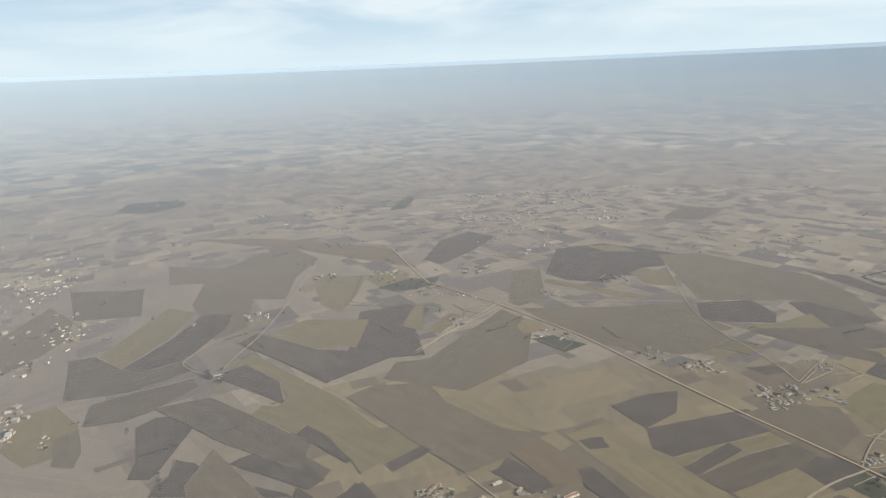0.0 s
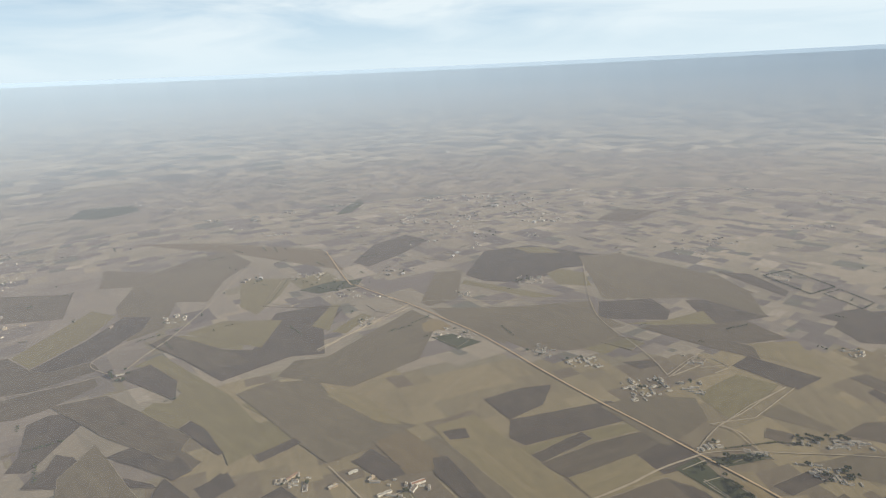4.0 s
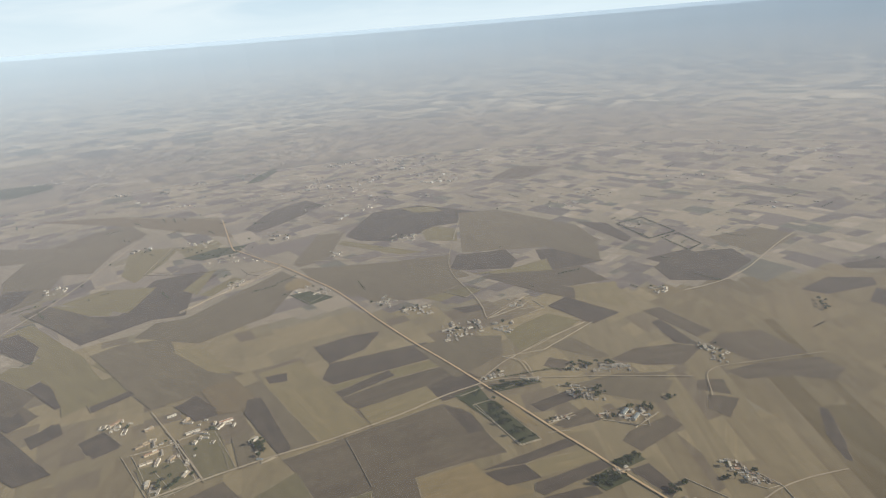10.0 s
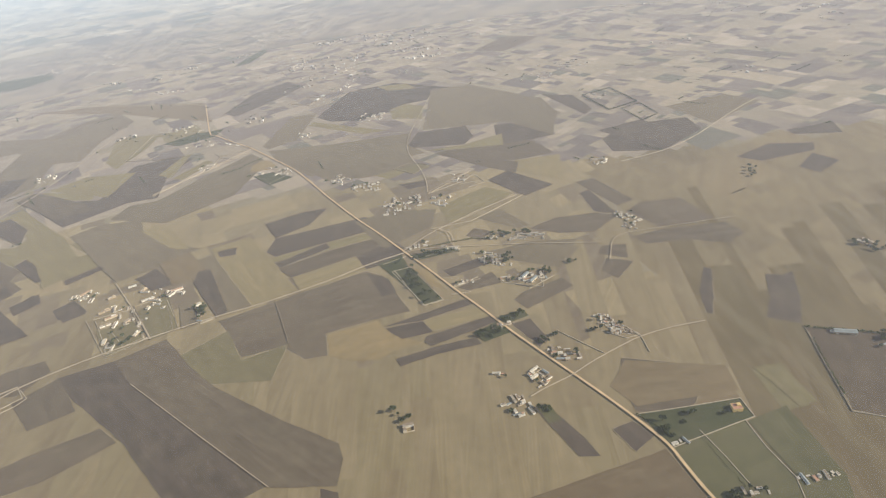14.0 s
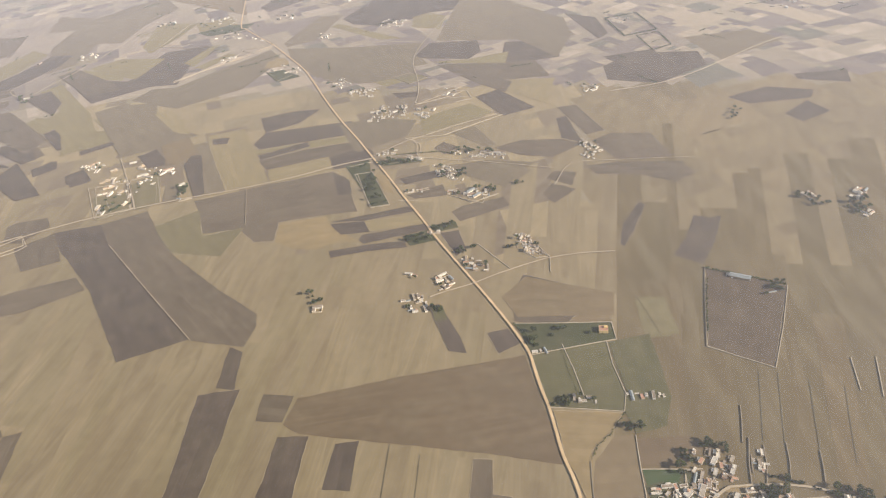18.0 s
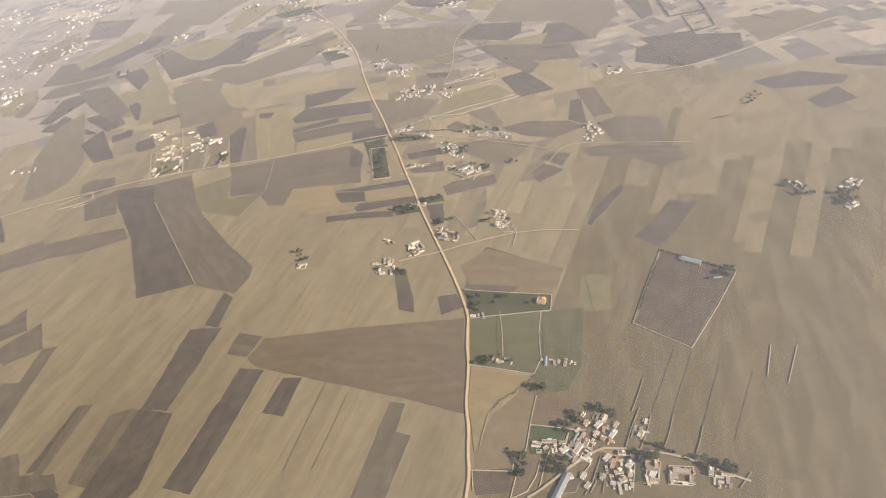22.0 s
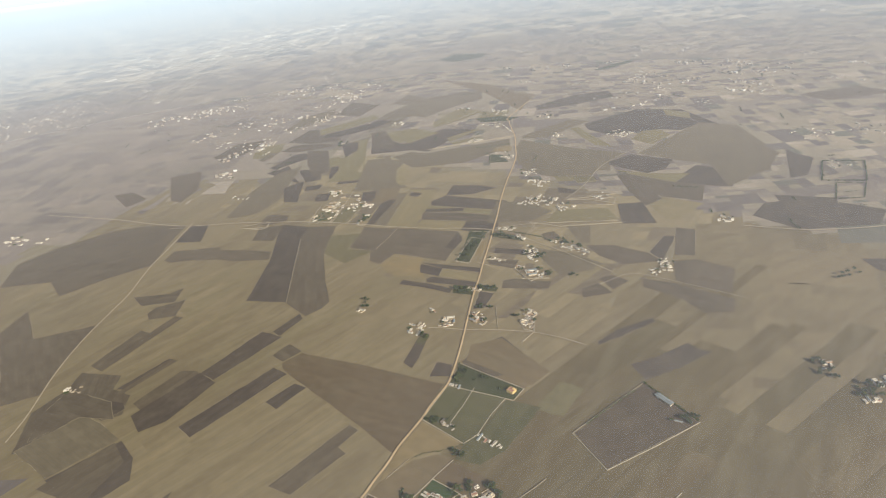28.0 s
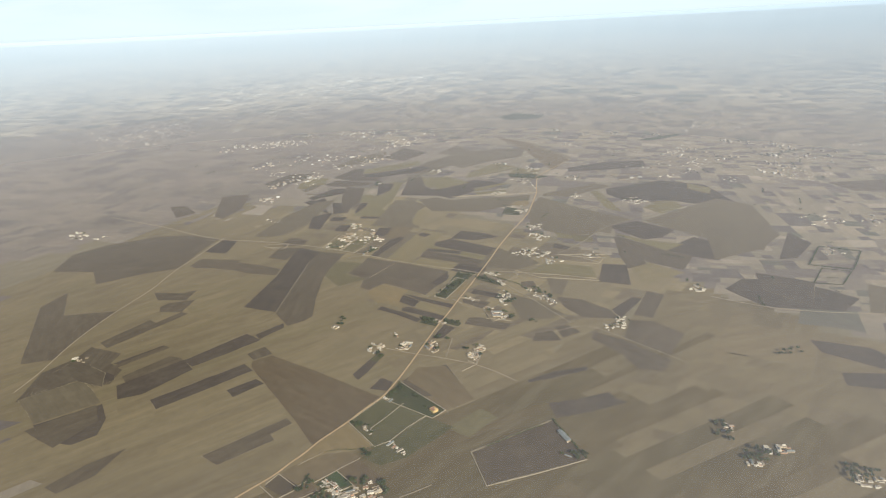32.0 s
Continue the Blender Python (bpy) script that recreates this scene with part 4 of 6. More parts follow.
road("lane", 1.6, (-298.3, 656.5), (-308.9, 623.1), (-314.7, 590.9), (-290.4, 569.7), (-258.6, 557.8))
road("track", 2.0, (-566.9, 1416.0), (-591.5, 1277.1), (-608.6, 1178.4), (-622.3, 1069.6), (-637.9, 984.4), (-667.1, 920.7), (-710.1, 850.3))
road("lane", 1.4, (-133.8, 1047.2), (-188.9, 1073.3), (-280.0, 1105.0), (-376.6, 1138.6), (-481.0, 1179.1), (-603.4, 1219.2))
road("lane", 1.3, (18.4, 352.8), (29.1, 340.1), (50.7, 312.6), (69.5, 287.7))
road("lane", 1.2, (315.9, 424.7), (330.1, 412.7), (334.9, 390.8), (342.4, 375.9))
road("lane", 1.4, (-6.1, 384.6), (37.7, 329.4), (72.1, 283.1))
road("lane", 1.3, (-47.9, 847.0), (35.5, 736.3))
road("track", 1.9, (-134.0, 171.6), (-69.5, 106.5), (-28.4, 62.3), (24.0, 17.4), (50.4, -11.6), (89.2, -54.2), (134.0, -94.0), (186.3, -131.0), (213.0, -154.1))
road("lane", 1.2, (475.7, 328.9), (492.2, 367.9), (537.7, 375.1), (606.3, 379.9))
road("lane", 0.8, (79.3, 227.2), (155.7, 165.3), (216.3, 116.8))
road("balk", 0.4, (600.4, 114.9), (595.3, 87.8), (590.6, 62.9))
road("balk", 0.35, (611.2, 114.1), (606.0, 87.0), (601.4, 61.7))
road("balk", 0.4, (627.4, 108.5), (622.6, 82.9), (618.5, 59.5))
road("balk", 0.35, (401.0, 38.0), (403.0, 8.0), (404.0, -19.3))
road("balk", 0.35, (381.9, 43.4), (384.5, 7.5), (387.1, -24.1))
road("balk", 0.35, (645.9, 105.3), (639.7, 77.8), (634.5, 52.8))


# ---- walls and hedges ----
def field_wall(kind, *points):
    """A dry-stone boundary wall that follows its line."""
    mat, h = (PALE_STONE, 0.4) if kind == "pale" else (STONE, 0.5)
    bm = bmesh.new()
    for a, b in zip(points, points[1:]):
        s = Vector(b) - Vector(a)
        count = max(1, int(s.length / 7))
        for k in range(count):
            p = Vector(a) + s * ((k + 0.5) / count)
            hh = h * (1 + 0.25 * noise.noise(Vector((p.x * 0.3, p.y * 0.3, 1))))
            box(bm, p.x, p.y, 0.0, s.length / count + 0.12, 0.46, hh + 0.2, math.degrees(math.atan2(s.y, s.x)))
    label = "pale low stone wall along a plot" if kind == "pale" else "dark low dry-stone wall between fields"
    return tagged(new("field_wall", mesh_of("field_wall", bm, mat)), label, "wall", "field walls")


def leaf_clump(bm, rng, at, size, count):
    """A tuft of small leafy facets round a place."""
    for _ in range(count):
        d = Vector((rng.gauss(0, 1), rng.gauss(0, 1), rng.gauss(0, 0.8)))
        c = at + d.normalized() * size * rng.uniform(0.3, 1.0)
        turn = Euler((rng.uniform(0, 6.3), rng.uniform(0, 6.3), rng.uniform(0, 6.3))).to_matrix()
        s = size * rng.uniform(0.28, 0.5)
        bm.faces.new([bm.verts.new(c + turn @ Vector(v) * s) for v in ((-1, -0.6, 0), (0.9, -0.8, 0.2), (1, 0.7, 0), (-0.7, 0.9, 0.25))])


def hedge(size, *points):
    rng = random.Random(int(points[0][0] * 7 + points[0][1]))
    bm = bmesh.new()
    for a, b in zip(points, points[1:]):
        s = Vector(b) - Vector(a)
        for k in range(int(s.length / 1.3)):
            p = Vector(a) + s * (k * 1.3 / s.length)
            if rng.random() < 0.86:
                leaf_clump(bm, rng, Vector((p.x + rng.uniform(-0.5, 0.5), p.y + rng.uniform(-0.5, 0.5), 0.9 * size)), 0.9 * size * rng.uniform(0.7, 1.3), 14)
    return tagged(new("hedge", mesh_of("hedge", bm, LEAF)), "ragged dark green hedge along a plot", "hedge", "hedges")


field_wall("pale", (450.1, 147.1), (483.2, 149.4), (515.0, 152.3), (517.2, 136.2))
field_wall("pale", (461.9, 118.4), (483.8, 125.7), (510.6, 134.1), (517.2, 136.2))
field_wall("pale", (461.9, 118.4), (467.9, 97.0), (474.3, 76.9), (496.0, 77.2), (517.7, 77.1))
field_wall("pale", (510.6, 134.1), (513.5, 113.3), (519.6, 90.7), (517.7, 77.1))
hedge(0.45, (480.7, 124.4), (485.4, 106.8), (491.6, 86.4))
hedge(0.7, (448.8, 146.8), (459.2, 134.0), (464.2, 124.4))
hedge(0.6, (517.9, 76.7), (508.6, 60.8), (500.9, 51.9), (496.8, 41.7))
field_wall("stone", (496.8, 41.7), (497.1, 28.7), (497.7, 19.3))
field_wall("pale", (522.6, 60.8), (522.9, 48.7), (523.3, 39.3), (524.3, 25.9), (524.4, 20.0))
field_wall("pale", (523.3, 39.3), (535.7, 40.5), (546.3, 41.4), (551.7, 41.6))
field_wall("pale", (546.3, 41.4), (545.1, 31.7))
field_wall("stone", (583.8, 86.7), (582.2, 75.4), (579.4, 60.8))
field_wall("stone", (583.4, 64.4), (579.8, 47.3), (578.3, 34.8))
field_wall("stone", (590.0, 60.3), (588.8, 47.8), (585.8, 35.3))
field_wall("stone", (602.2, 62.7), (600.9, 51.1), (598.5, 39.7))
field_wall("stone", (618.2, 59.1), (617.0, 49.8), (615.0, 39.9))
field_wall("pale", (533.8, 17.6), (533.5, 7.3), (530.7, -2.5), (522.9, -9.1))
field_wall("pale", (497.7, 2.7), (520.0, 7.2), (519.2, 15.7))
field_wall("pale", (497.7, 2.7), (501.8, -9.2))
field_wall("stone", (565.9, 27.8), (563.5, 10.6), (560.8, 2.2))
field_wall("pale", (656.8, 128.6), (653.5, 102.7))
field_wall("pale", (671.4, 130.3), (664.2, 98.9))
field_wall("stone", (573.6, 133.0), (579.5, 172.7), (586.3, 213.4))
field_wall("pale", (573.6, 133.0), (611.1, 117.3), (625.7, 156.0), (639.0, 196.1))
hedge(1.0, (586.3, 213.4), (613.7, 204.6), (639.0, 196.1))
field_wall("pale", (-60.0, 607.0), (-34.5, 642.0), (-7.0, 679.7), (38.6, 742.3))
field_wall("pale", (323.1, 422.5), (363.4, 453.4), (410.0, 481.7))
field_wall("pale", (310.3, 511.2), (338.1, 537.5), (360.3, 560.9))
field_wall("pale", (39.1, 269.1), (56.0, 275.8), (67.9, 288.0), (50.7, 312.6))
field_wall("pale", (39.1, 269.1), (19.4, 299.2), (3.2, 321.7))
field_wall("stone", (87.6, 294.1), (77.6, 315.5), (67.9, 332.3))
field_wall("pale", (110.5, 298.9), (119.9, 305.6))
field_wall("pale", (-19.9, 206.4), (-8.1, 214.9), (-3.4, 223.2), (-14.8, 233.7))
field_wall("pale", (278.6, 348.9), (295.2, 354.4), (326.3, 295.2), (310.4, 289.9), (278.6, 348.9))
field_wall("pale", (413.5, 238.6), (427.4, 223.4), (442.0, 207.8))
field_wall("pale", (450.1, 229.8), (462.2, 221.1), (472.5, 223.7), (462.1, 237.8))
field_wall("stone", (297.3, 365.0), (326.0, 376.8), (342.8, 373.2))
field_wall("pale", (335.9, 315.5), (347.0, 320.2), (357.9, 325.0))
field_wall("stone", (390.3, 306.7), (403.2, 299.9), (423.4, 315.2))
field_wall("stone", (-165.5, 756.5), (-168.7, 875.8), (-147.3, 879.1))
field_wall("stone", (-165.5, 756.5), (-110.7, 745.7), (-35.3, 745.4))
field_wall("stone", (-382.6, 1338.0), (-390.9, 1424.7), (-321.7, 1387.8), (-313.3, 1315.7))
field_wall("stone", (53.7, 955.1), (90.8, 1001.2), (112.7, 981.3), (96.1, 934.4))
field_wall("stone", (38.6, 742.3), (-4.0, 725.3), (-4.8, 699.6), (15.5, 701.4))
field_wall("pale", (566.2, 28.3), (583.9, 31.8), (584.6, 9.9))
field_wall("pale", (601.4, 29.5), (613.9, 31.6), (613.7, 20.5), (601.8, 18.4), (601.4, 29.5))
field_wall("pale", (588.1, 29.3), (597.0, 31.1), (596.9, 17.6), (589.4, 16.1))
field_wall("pale", (547.5, 23.8), (561.2, 21.6), (557.0, 12.3))
field_wall("stone", (641.8, 34.8), (636.3, 24.5))
field_wall("pale", (481.6, 129.5), (489.0, 107.6), (494.6, 87.1))
field_wall("pale", (-58.1, 602.5), (-31.9, 644.6), (40.9, 732.1))
field_wall("stone", (-18.9, 743.9), (-3.1, 720.5), (21.9, 707.7))
field_wall("pale", (-159.4, 766.7), (-125.7, 753.1), (-115.5, 765.7))
hedge(0.5, (-159.4, 766.7), (-160.0, 878.5), (-139.2, 876.2))
field_wall("pale", (314.8, 425.0), (357.5, 432.3), (417.6, 480.5))
field_wall("pale", (314.2, 512.7), (351.7, 534.5), (362.7, 547.6))
field_wall("pale", (347.9, 527.5), (377.0, 531.5))
field_wall("stone", (264.2, 597.1), (285.9, 612.5), (311.7, 596.2), (291.6, 573.8), (264.2, 597.1))
field_wall("stone", (74.7, 630.1), (96.1, 638.4), (116.0, 617.1), (101.2, 598.3), (74.7, 630.1))
field_wall("stone", (47.2, 963.5), (76.8, 992.2), (105.6, 979.0), (91.6, 937.3), (47.2, 963.5))
field_wall("pale", (268.9, 364.2), (290.4, 374.6))
field_wall("pale", (280.2, 351.7), (308.7, 290.7), (324.7, 295.6))
field_wall("pale", (333.7, 312.3), (359.3, 321.9))
field_wall("pale", (333.2, 302.1), (350.3, 302.8))
field_wall("stone", (61.5, 351.3), (92.6, 294.5))
field_wall("pale", (40.7, 265.6), (66.8, 284.0), (38.7, 320.8))
field_wall("pale", (0.2, 324.0), (32.8, 334.7))
field_wall("pale", (33.7, 338.9), (58.5, 351.9))
field_wall("pale", (102.9, 316.7), (111.2, 298.9), (122.0, 304.8))
field_wall("pale", (400.3, 298.2), (425.0, 314.6))
hedge(1.1, (547.5, 800.2), (594.1, 820.7), (615.4, 742.3), (569.8, 720.3), (547.5, 800.2))
hedge(0.9, (586.5, 718.9), (616.2, 733.4), (626.5, 681.2), (601.0, 663.8), (586.5, 718.9))
field_wall("pale", (473.5, 204.4), (472.6, 222.5), (454.1, 242.9))
field_wall("pale", (342.3, 547.4), (367.9, 548.4), (377.0, 525.5), (357.6, 515.3))
field_wall("stone", (-147.5, 139.8), (-127.7, 153.3))
hedge(0.8, (313.2, 389.3), (357.0, 395.0), (382.7, 387.8))
field_wall("pale", (379.2, 311.6), (412.2, 298.7), (416.6, 328.5))
field_wall("pale", (-35.9, 202.1), (-22.5, 210.9), (-7.4, 224.0), (-20.9, 238.9))
hedge(0.8, (576.6, 147.1), (582.1, 182.7), (586.0, 202.2))
field_wall("stone", (197.9, 260.5), (183.4, 296.3), (174.0, 318.4))
field_wall("pale", (-6.0, 322.6), (36.8, 268.4), (64.6, 287.6), (24.0, 346.4))
field_wall("pale", (90.0, 300.1), (61.1, 347.0))
field_wall("pale", (29.3, 300.3), (54.4, 272.6))
field_wall("stone", (32.0, 340.0), (64.9, 294.5))
field_wall("pale", (536.6, 1.7), (536.8, 18.6), (538.4, 27.6))
field_wall("stone", (569.5, 5.9), (570.2, 27.0))
field_wall("pale", (592.8, 14.9), (596.0, 32.8))
field_wall("pale", (546.0, 31.7), (546.1, 40.5), (555.4, 42.5))
field_wall("stone", (580.5, 42.3), (582.1, 53.6))
field_wall("pale", (501.1, -13.8), (509.9, -12.4), (522.8, -10.5), (522.7, 4.3))
field_wall("pale", (559.6, 27.1), (560.8, 35.0))
field_wall("stone", (563.4, 4.3), (565.5, 11.9))
hedge(0.7, (521.2, 5.8), (521.5, 14.2), (523.9, 23.6))
hedge(0.9, (586.5, 41.7), (596.5, 39.9), (605.4, 37.9))
hedge(1.0, (608.0, 36.1), (619.9, 33.9), (631.1, 31.0))
hedge(1.0, (513.7, 19.8), (518.7, 14.4), (523.5, 9.6))
hedge(0.6, (555.0, 47.0), (561.4, 44.0), (560.0, 37.6))


# ---- trees ----
def tree(name, height, spread, seed):
    """A short trunk with limbs under a ragged crown."""
    rng = random.Random(seed)
    root = new(name)
    bm = bmesh.new()
    bmesh.ops.create_cone(bm, cap_ends=True, segments=7, radius1=0.09 * height * 0.5, radius2=0.05 * height * 0.5, depth=height * 0.5 + 0.4, matrix=Matrix.Translation((0, 0, height * 0.25)))
    for k in range(5):
        turn = Euler((radians(rng.uniform(30, 60)), 0, k * 1.26 + rng.uniform(-0.4, 0.4))).to_matrix().to_4x4()
        bmesh.ops.create_cone(bm, cap_ends=False, segments=5, radius1=0.03 * height * 0.5, radius2=0.012 * height * 0.5, depth=height * 0.4,
                              matrix=Matrix.Translation((0, 0, height * 0.42)) @ turn @ Matrix.Translation((0, 0, height * 0.2)))
    part("trunk", bm, BARK, root)
    bm = bmesh.new()
    for _ in range(16):
        a, r = rng.uniform(0, 6.283), spread * math.sqrt(rng.random())
        z = height * (0.5 + 0.42 * rng.random() * (1 - 0.55 * r / spread))
        leaf_clump(bm, rng, Vector((r * math.cos(a), r * math.sin(a), z)), spread * rng.uniform(0.3, 0.5), 16)
    part("crown", bm, LEAF, root)
    return tagged(root, "small dusty dark green tree casting a long shadow", "tree", "trees round the farms")


TREES = [tree("tree", 3.2, 1.6, 1), tree("tree", 4.4, 1.7, 2), tree("tree", 2.6, 1.5, 3), tree("tree", 5.2, 1.3, 4)]
for t, at in zip(TREES, ((461, 134), (354, 242), (362, 240), (301, 321))):
    t.location = (*at, 0)
TAKEN, FAR_TREES, FAR_HOUSES = [], [], []


def close(p):
    """Whether a thing at that place is seen near enough to stand as a thing of its own."""
    return p.y < 330 and p.x > -60 and math.hypot(p.x - 420, p.y - 120) < 390


def inside(quad, u, v):
    a, b, c, d = (Vector(p) for p in quad)
    return (a * (1 - u) + b * u) * (1 - v) + (d * (1 - u) + c * u) * v


def grove(count, *quad):
    rng = random.Random(int(quad[0][0] * 3 + quad[1][1]))
    for _ in range(count):
        for _ in range(12):
            p = inside(quad, rng.random(), rng.random())
            if all(math.hypot(p.x - x, p.y - y) > r + 1.0 for x, y, r in TAKEN):
                break
        else:
            continue
        TAKEN.append((p.x, p.y, 0.8))
        k = rng.uniform(0.65, 1.25)
        kind, m = rng.choice(TREES), pose(p.x, p.y, 0.0, 0, 0, rng.uniform(0, 360)) @ Matrix.Diagonal((k, k, k * rng.uniform(0.85, 1.2), 1))
        if close(p):
            copy_thing(kind, m)
        else:
            FAR_TREES.append((kind, m))


# ---- houses ----
def openings(root, w, d, h, rng, windows):
    part("door", made((w * rng.uniform(-0.25, 0.1), -d / 2 - 0.02, 0.0, 0.55, 0.08, 1.1)), TIMBER, root)
    for k in range(windows):
        x, y, z = w * (-0.38 + 0.76 * (k + 0.5) / windows) + 0.2, d / 2 + 0.02, h * 0.45
        window = part("window", made((x, y, z - 0.05, 0.55, 0.1, 0.06), (x, y, z + 0.46, 0.55, 0.1, 0.06), (x - 0.25, y, z + 0.01, 0.05, 0.1, 0.45), (x + 0.25, y, z + 0.01, 0.05, 0.1, 0.45)), TIMBER, root)
        part("pane", made((x, y - 0.01, z + 0.01, 0.45, 0.05, 0.45)), PANE, window)


def flat_house(w, d, h, seed, windows=2, room=False, skin=None):
    rng = random.Random(seed)
    root = new("house")
    t = 0.14
    part("wall", made((0, -d / 2 + t / 2, -0.3, w, t, h + 0.6), (0, d / 2 - t / 2, -0.3, w, t, h + 0.6), (-w / 2 + t / 2, 0, -0.3, t, d - 2 * t, h + 0.6),
                      (w / 2 - t / 2, 0, -0.3, t, d - 2 * t, h + 0.6)), skin or LIME, root)
    part("roof", made((0, 0, h, w - 2 * t, d - 2 * t, 0.16)), ROOFING, root, "flat cement roof")
    openings(root, w, d, h, rng, windows)
    if room:
        part("stair_room", made((w * 0.22, d * 0.18, h + 0.16, w * 0.34, d * 0.36, 1.1), bevel=0.03), skin or LIME, root)
    return tagged(root, "yellow flat-roofed villa in the walled garden" if skin else "flat-roofed limewashed farmhouse with a parapet", "house", "farm houses")


def long_shed(w, d, h, seed):
    rng = random.Random(seed)
    root = new("shed")
    part("wall", made((0, 0, -0.3, w, d, h + 0.3)), LIME, root)
    bm = bmesh.new()
    e = 0.25
    ridge = [bm.verts.new((sx * (w / 2 + e), 0, h + d * 0.22)) for sx in (-1, 1)]
    eave = [[bm.verts.new((sx * (w / 2 + e), sy * (d / 2 + e), h - 0.04)) for sx in (-1, 1)] for sy in (-1, 1)]
    bm.faces.new((ridge[0], ridge[1], eave[0][1], eave[0][0]))
    bm.faces.new((ridge[1], ridge[0], eave[1][0], eave[1][1]))
    bm.faces.new((ridge[0], eave[0][0], eave[1][0]))
    bm.faces.new((ridge[1], eave[1][1], eave[0][1]))
    part("roof", bm, TIN, root, "pitched grey tin roof")
    openings(root, w, d, h, rng, 3)
    return tagged(root, "long low farm shed with a tin roof", "shed", "farm sheds")


def courtyard_house(w, d, h, seed):
    rng = random.Random(seed)
    root = new("house")
    part("yard_wall", made((0, -d / 2, -0.3, w, 0.2, 1.5), (-w / 2 + 0.1, -d * 0.1, -0.3, 0.2, d * 0.8, 1.5), (w / 2 - 0.1, -d * 0.1, -0.3, 0.2, d * 0.8, 1.5)), LIME, root)
    part("wall", made((0, d * 0.32, -0.3, w, d * 0.36, h + 0.3), (-w * 0.34, -d * 0.1, -0.3, w * 0.3, d * 0.46, h * 0.85)), LIME, root)
    part("roof", made((0, d * 0.32, h, w + 0.1, d * 0.38, 0.14), (-w * 0.34, -d * 0.12, h * 0.85 - 0.3, w * 0.31, d * 0.44, 0.12)), ROOFING, root, "flat cement roof")
    openings(root, w, d, h, rng, 2)
    return tagged(root, "limewashed farmhouse round a walled courtyard", "house", "farm houses")


HOUSES = [flat_house(4.4, 3.4, 1.7, 1), flat_house(5.6, 3.6, 1.8, 2, 3, True), flat_house(3.2, 2.8, 1.6, 3, 1), flat_house(4.2, 4.0, 3.0, 4, 2, True),
          long_shed(7.5, 3.0, 1.6, 5), courtyard_house(6.5, 6.0, 1.8, 6), flat_house(7.0, 3.0, 1.7, 7, 3)]
WIDE = [2.8, 3.4, 2.2, 3.0, 4.1, 4.5, 3.9]
for k, (h, at) in enumerate(zip(HOUSES, ((-568, 676), (-558, 692), (-538, 718), (-495, 709), (-495, 609), (-486, 670), (-478, 719)))):
    h.matrix_world = pose(*at, 0, 0, 0, 20 + 90 * (k % 2))


def hamlet(count, *quad):
    """Houses in loose rows over a piece of land, aligned with its sides, with a few trees."""
    rng = random.Random(int(quad[0][0] * 5 + quad[2][1] * 3) + count)
    a, b, d = Vector(quad[0]), Vector(quad[1]), Vector(quad[3])
    turn = math.degrees(math.atan2((b - a).y, (b - a).x))
    for _ in range(int(count * 1.8)):
        for _ in range(30):
            p = inside(quad, rng.random(), rng.random())
            k = rng.choices(range(7), (4, 4, 4, 2, 2, 4, 4))[0]
            scale = rng.uniform(0.34, 0.72) if p.x > 500 and p.y < 80 else rng.uniform(0.36, 0.78)
            r = WIDE[k] * scale
            long = rng.uniform(1.0, 1.7)
            if all(math.hypot(p.x - x, p.y - y) > (r + s) * 0.72 for x, y, s in TAKEN):
                break
        else:
            continue
        TAKEN.append((p.x, p.y, r))
        way = turn + rng.choice((0, 90, 180, 270)) + rng.gauss(0, 5)
        m = pose(p.x, p.y, 0.0, 0, 0, way) @ Matrix.Diagonal((scale * long, scale * 0.9, scale * rng.uniform(0.85, 1.15), 1))
        if close(p):
            copy_thing(HOUSES[k], m)
        else:
            FAR_HOUSES.append((HOUSES[k], m))
    grove(max(1, count // 4), *quad)


flat_house(6.0,5.2,2.4,41,3,True,YELLOW).matrix_world = pose(509.2, 143.6, 0, 0, 0, 1)
long_shed(17.0,3.6,1.6,42).matrix_world = pose(548.0, 4.0, 0, 0, 0, -104)
courtyard_house(7.5,6.5,2.0,43).matrix_world = pose(301.8, 153.7, 0, 0, 0, 9)
courtyard_house(9.0,7.5,1.7,44).matrix_world = pose(608.0, 24.7, 0, 0, 0, 3)
courtyard_house(6.5,6.0,1.6,45).matrix_world = pose(593.4, 22.9, 0, 0, 0, 3)
long_shed(14.0,4.0,1.8,46).matrix_world = pose(608.7, 203.3, 0, 0, 0, -16)
long_shed(9.0,3.0,1.8,47).matrix_world = pose(398.8, 318.6, 0, 0, 0, 49)
long_shed(9.0,3.0,1.8,48).matrix_world = pose(405.2, 310.8, 0, 0, 0, 48)


def home(x, y, w, d, h, turn):
    """A village house at its place: flat roof, parapet, and a lower back room on the larger ones."""
    seed = int(x * 31 + y * 17)
    root = flat_house(w, d, h, seed, 2 if w < 6 else 3, seed % 3 == 0)
    if w > 4:
        part("back_room", made((w * 0.2, d / 2 + 0.6, -0.2, w * 0.45, 1.2, h * 0.8 + 0.2), bevel=0.04), LIME, root)
    root.matrix_world = pose(x, y, 0, 0, 0, turn)
    tagged(root, "flat-roofed village house of pale worn plaster", "house", "village houses")


home(535.4, 30.0, 6.0, 1.9, 1.1, 12)
home(543.9, 31.1, 4.0, 1.6, 1.0, 13)
home(545.5, 26.9, 4.7, 3.4, 1.2, 51)
home(553.0, 29.0, 7.4, 2.7, 1.2, 67)
home(556.9, 33.6, 5.8, 2.4, 1.1, 81)
home(555.2, 46.9, 4.1, 2.2, 1.1, 58)
home(561.5, 40.7, 4.5, 2.1, 1.1, 68)
home(561.9, 47.4, 5.2, 2.5, 1.4, 60)
home(570.6, 42.7, 6.1, 2.2, 1.5, 66)
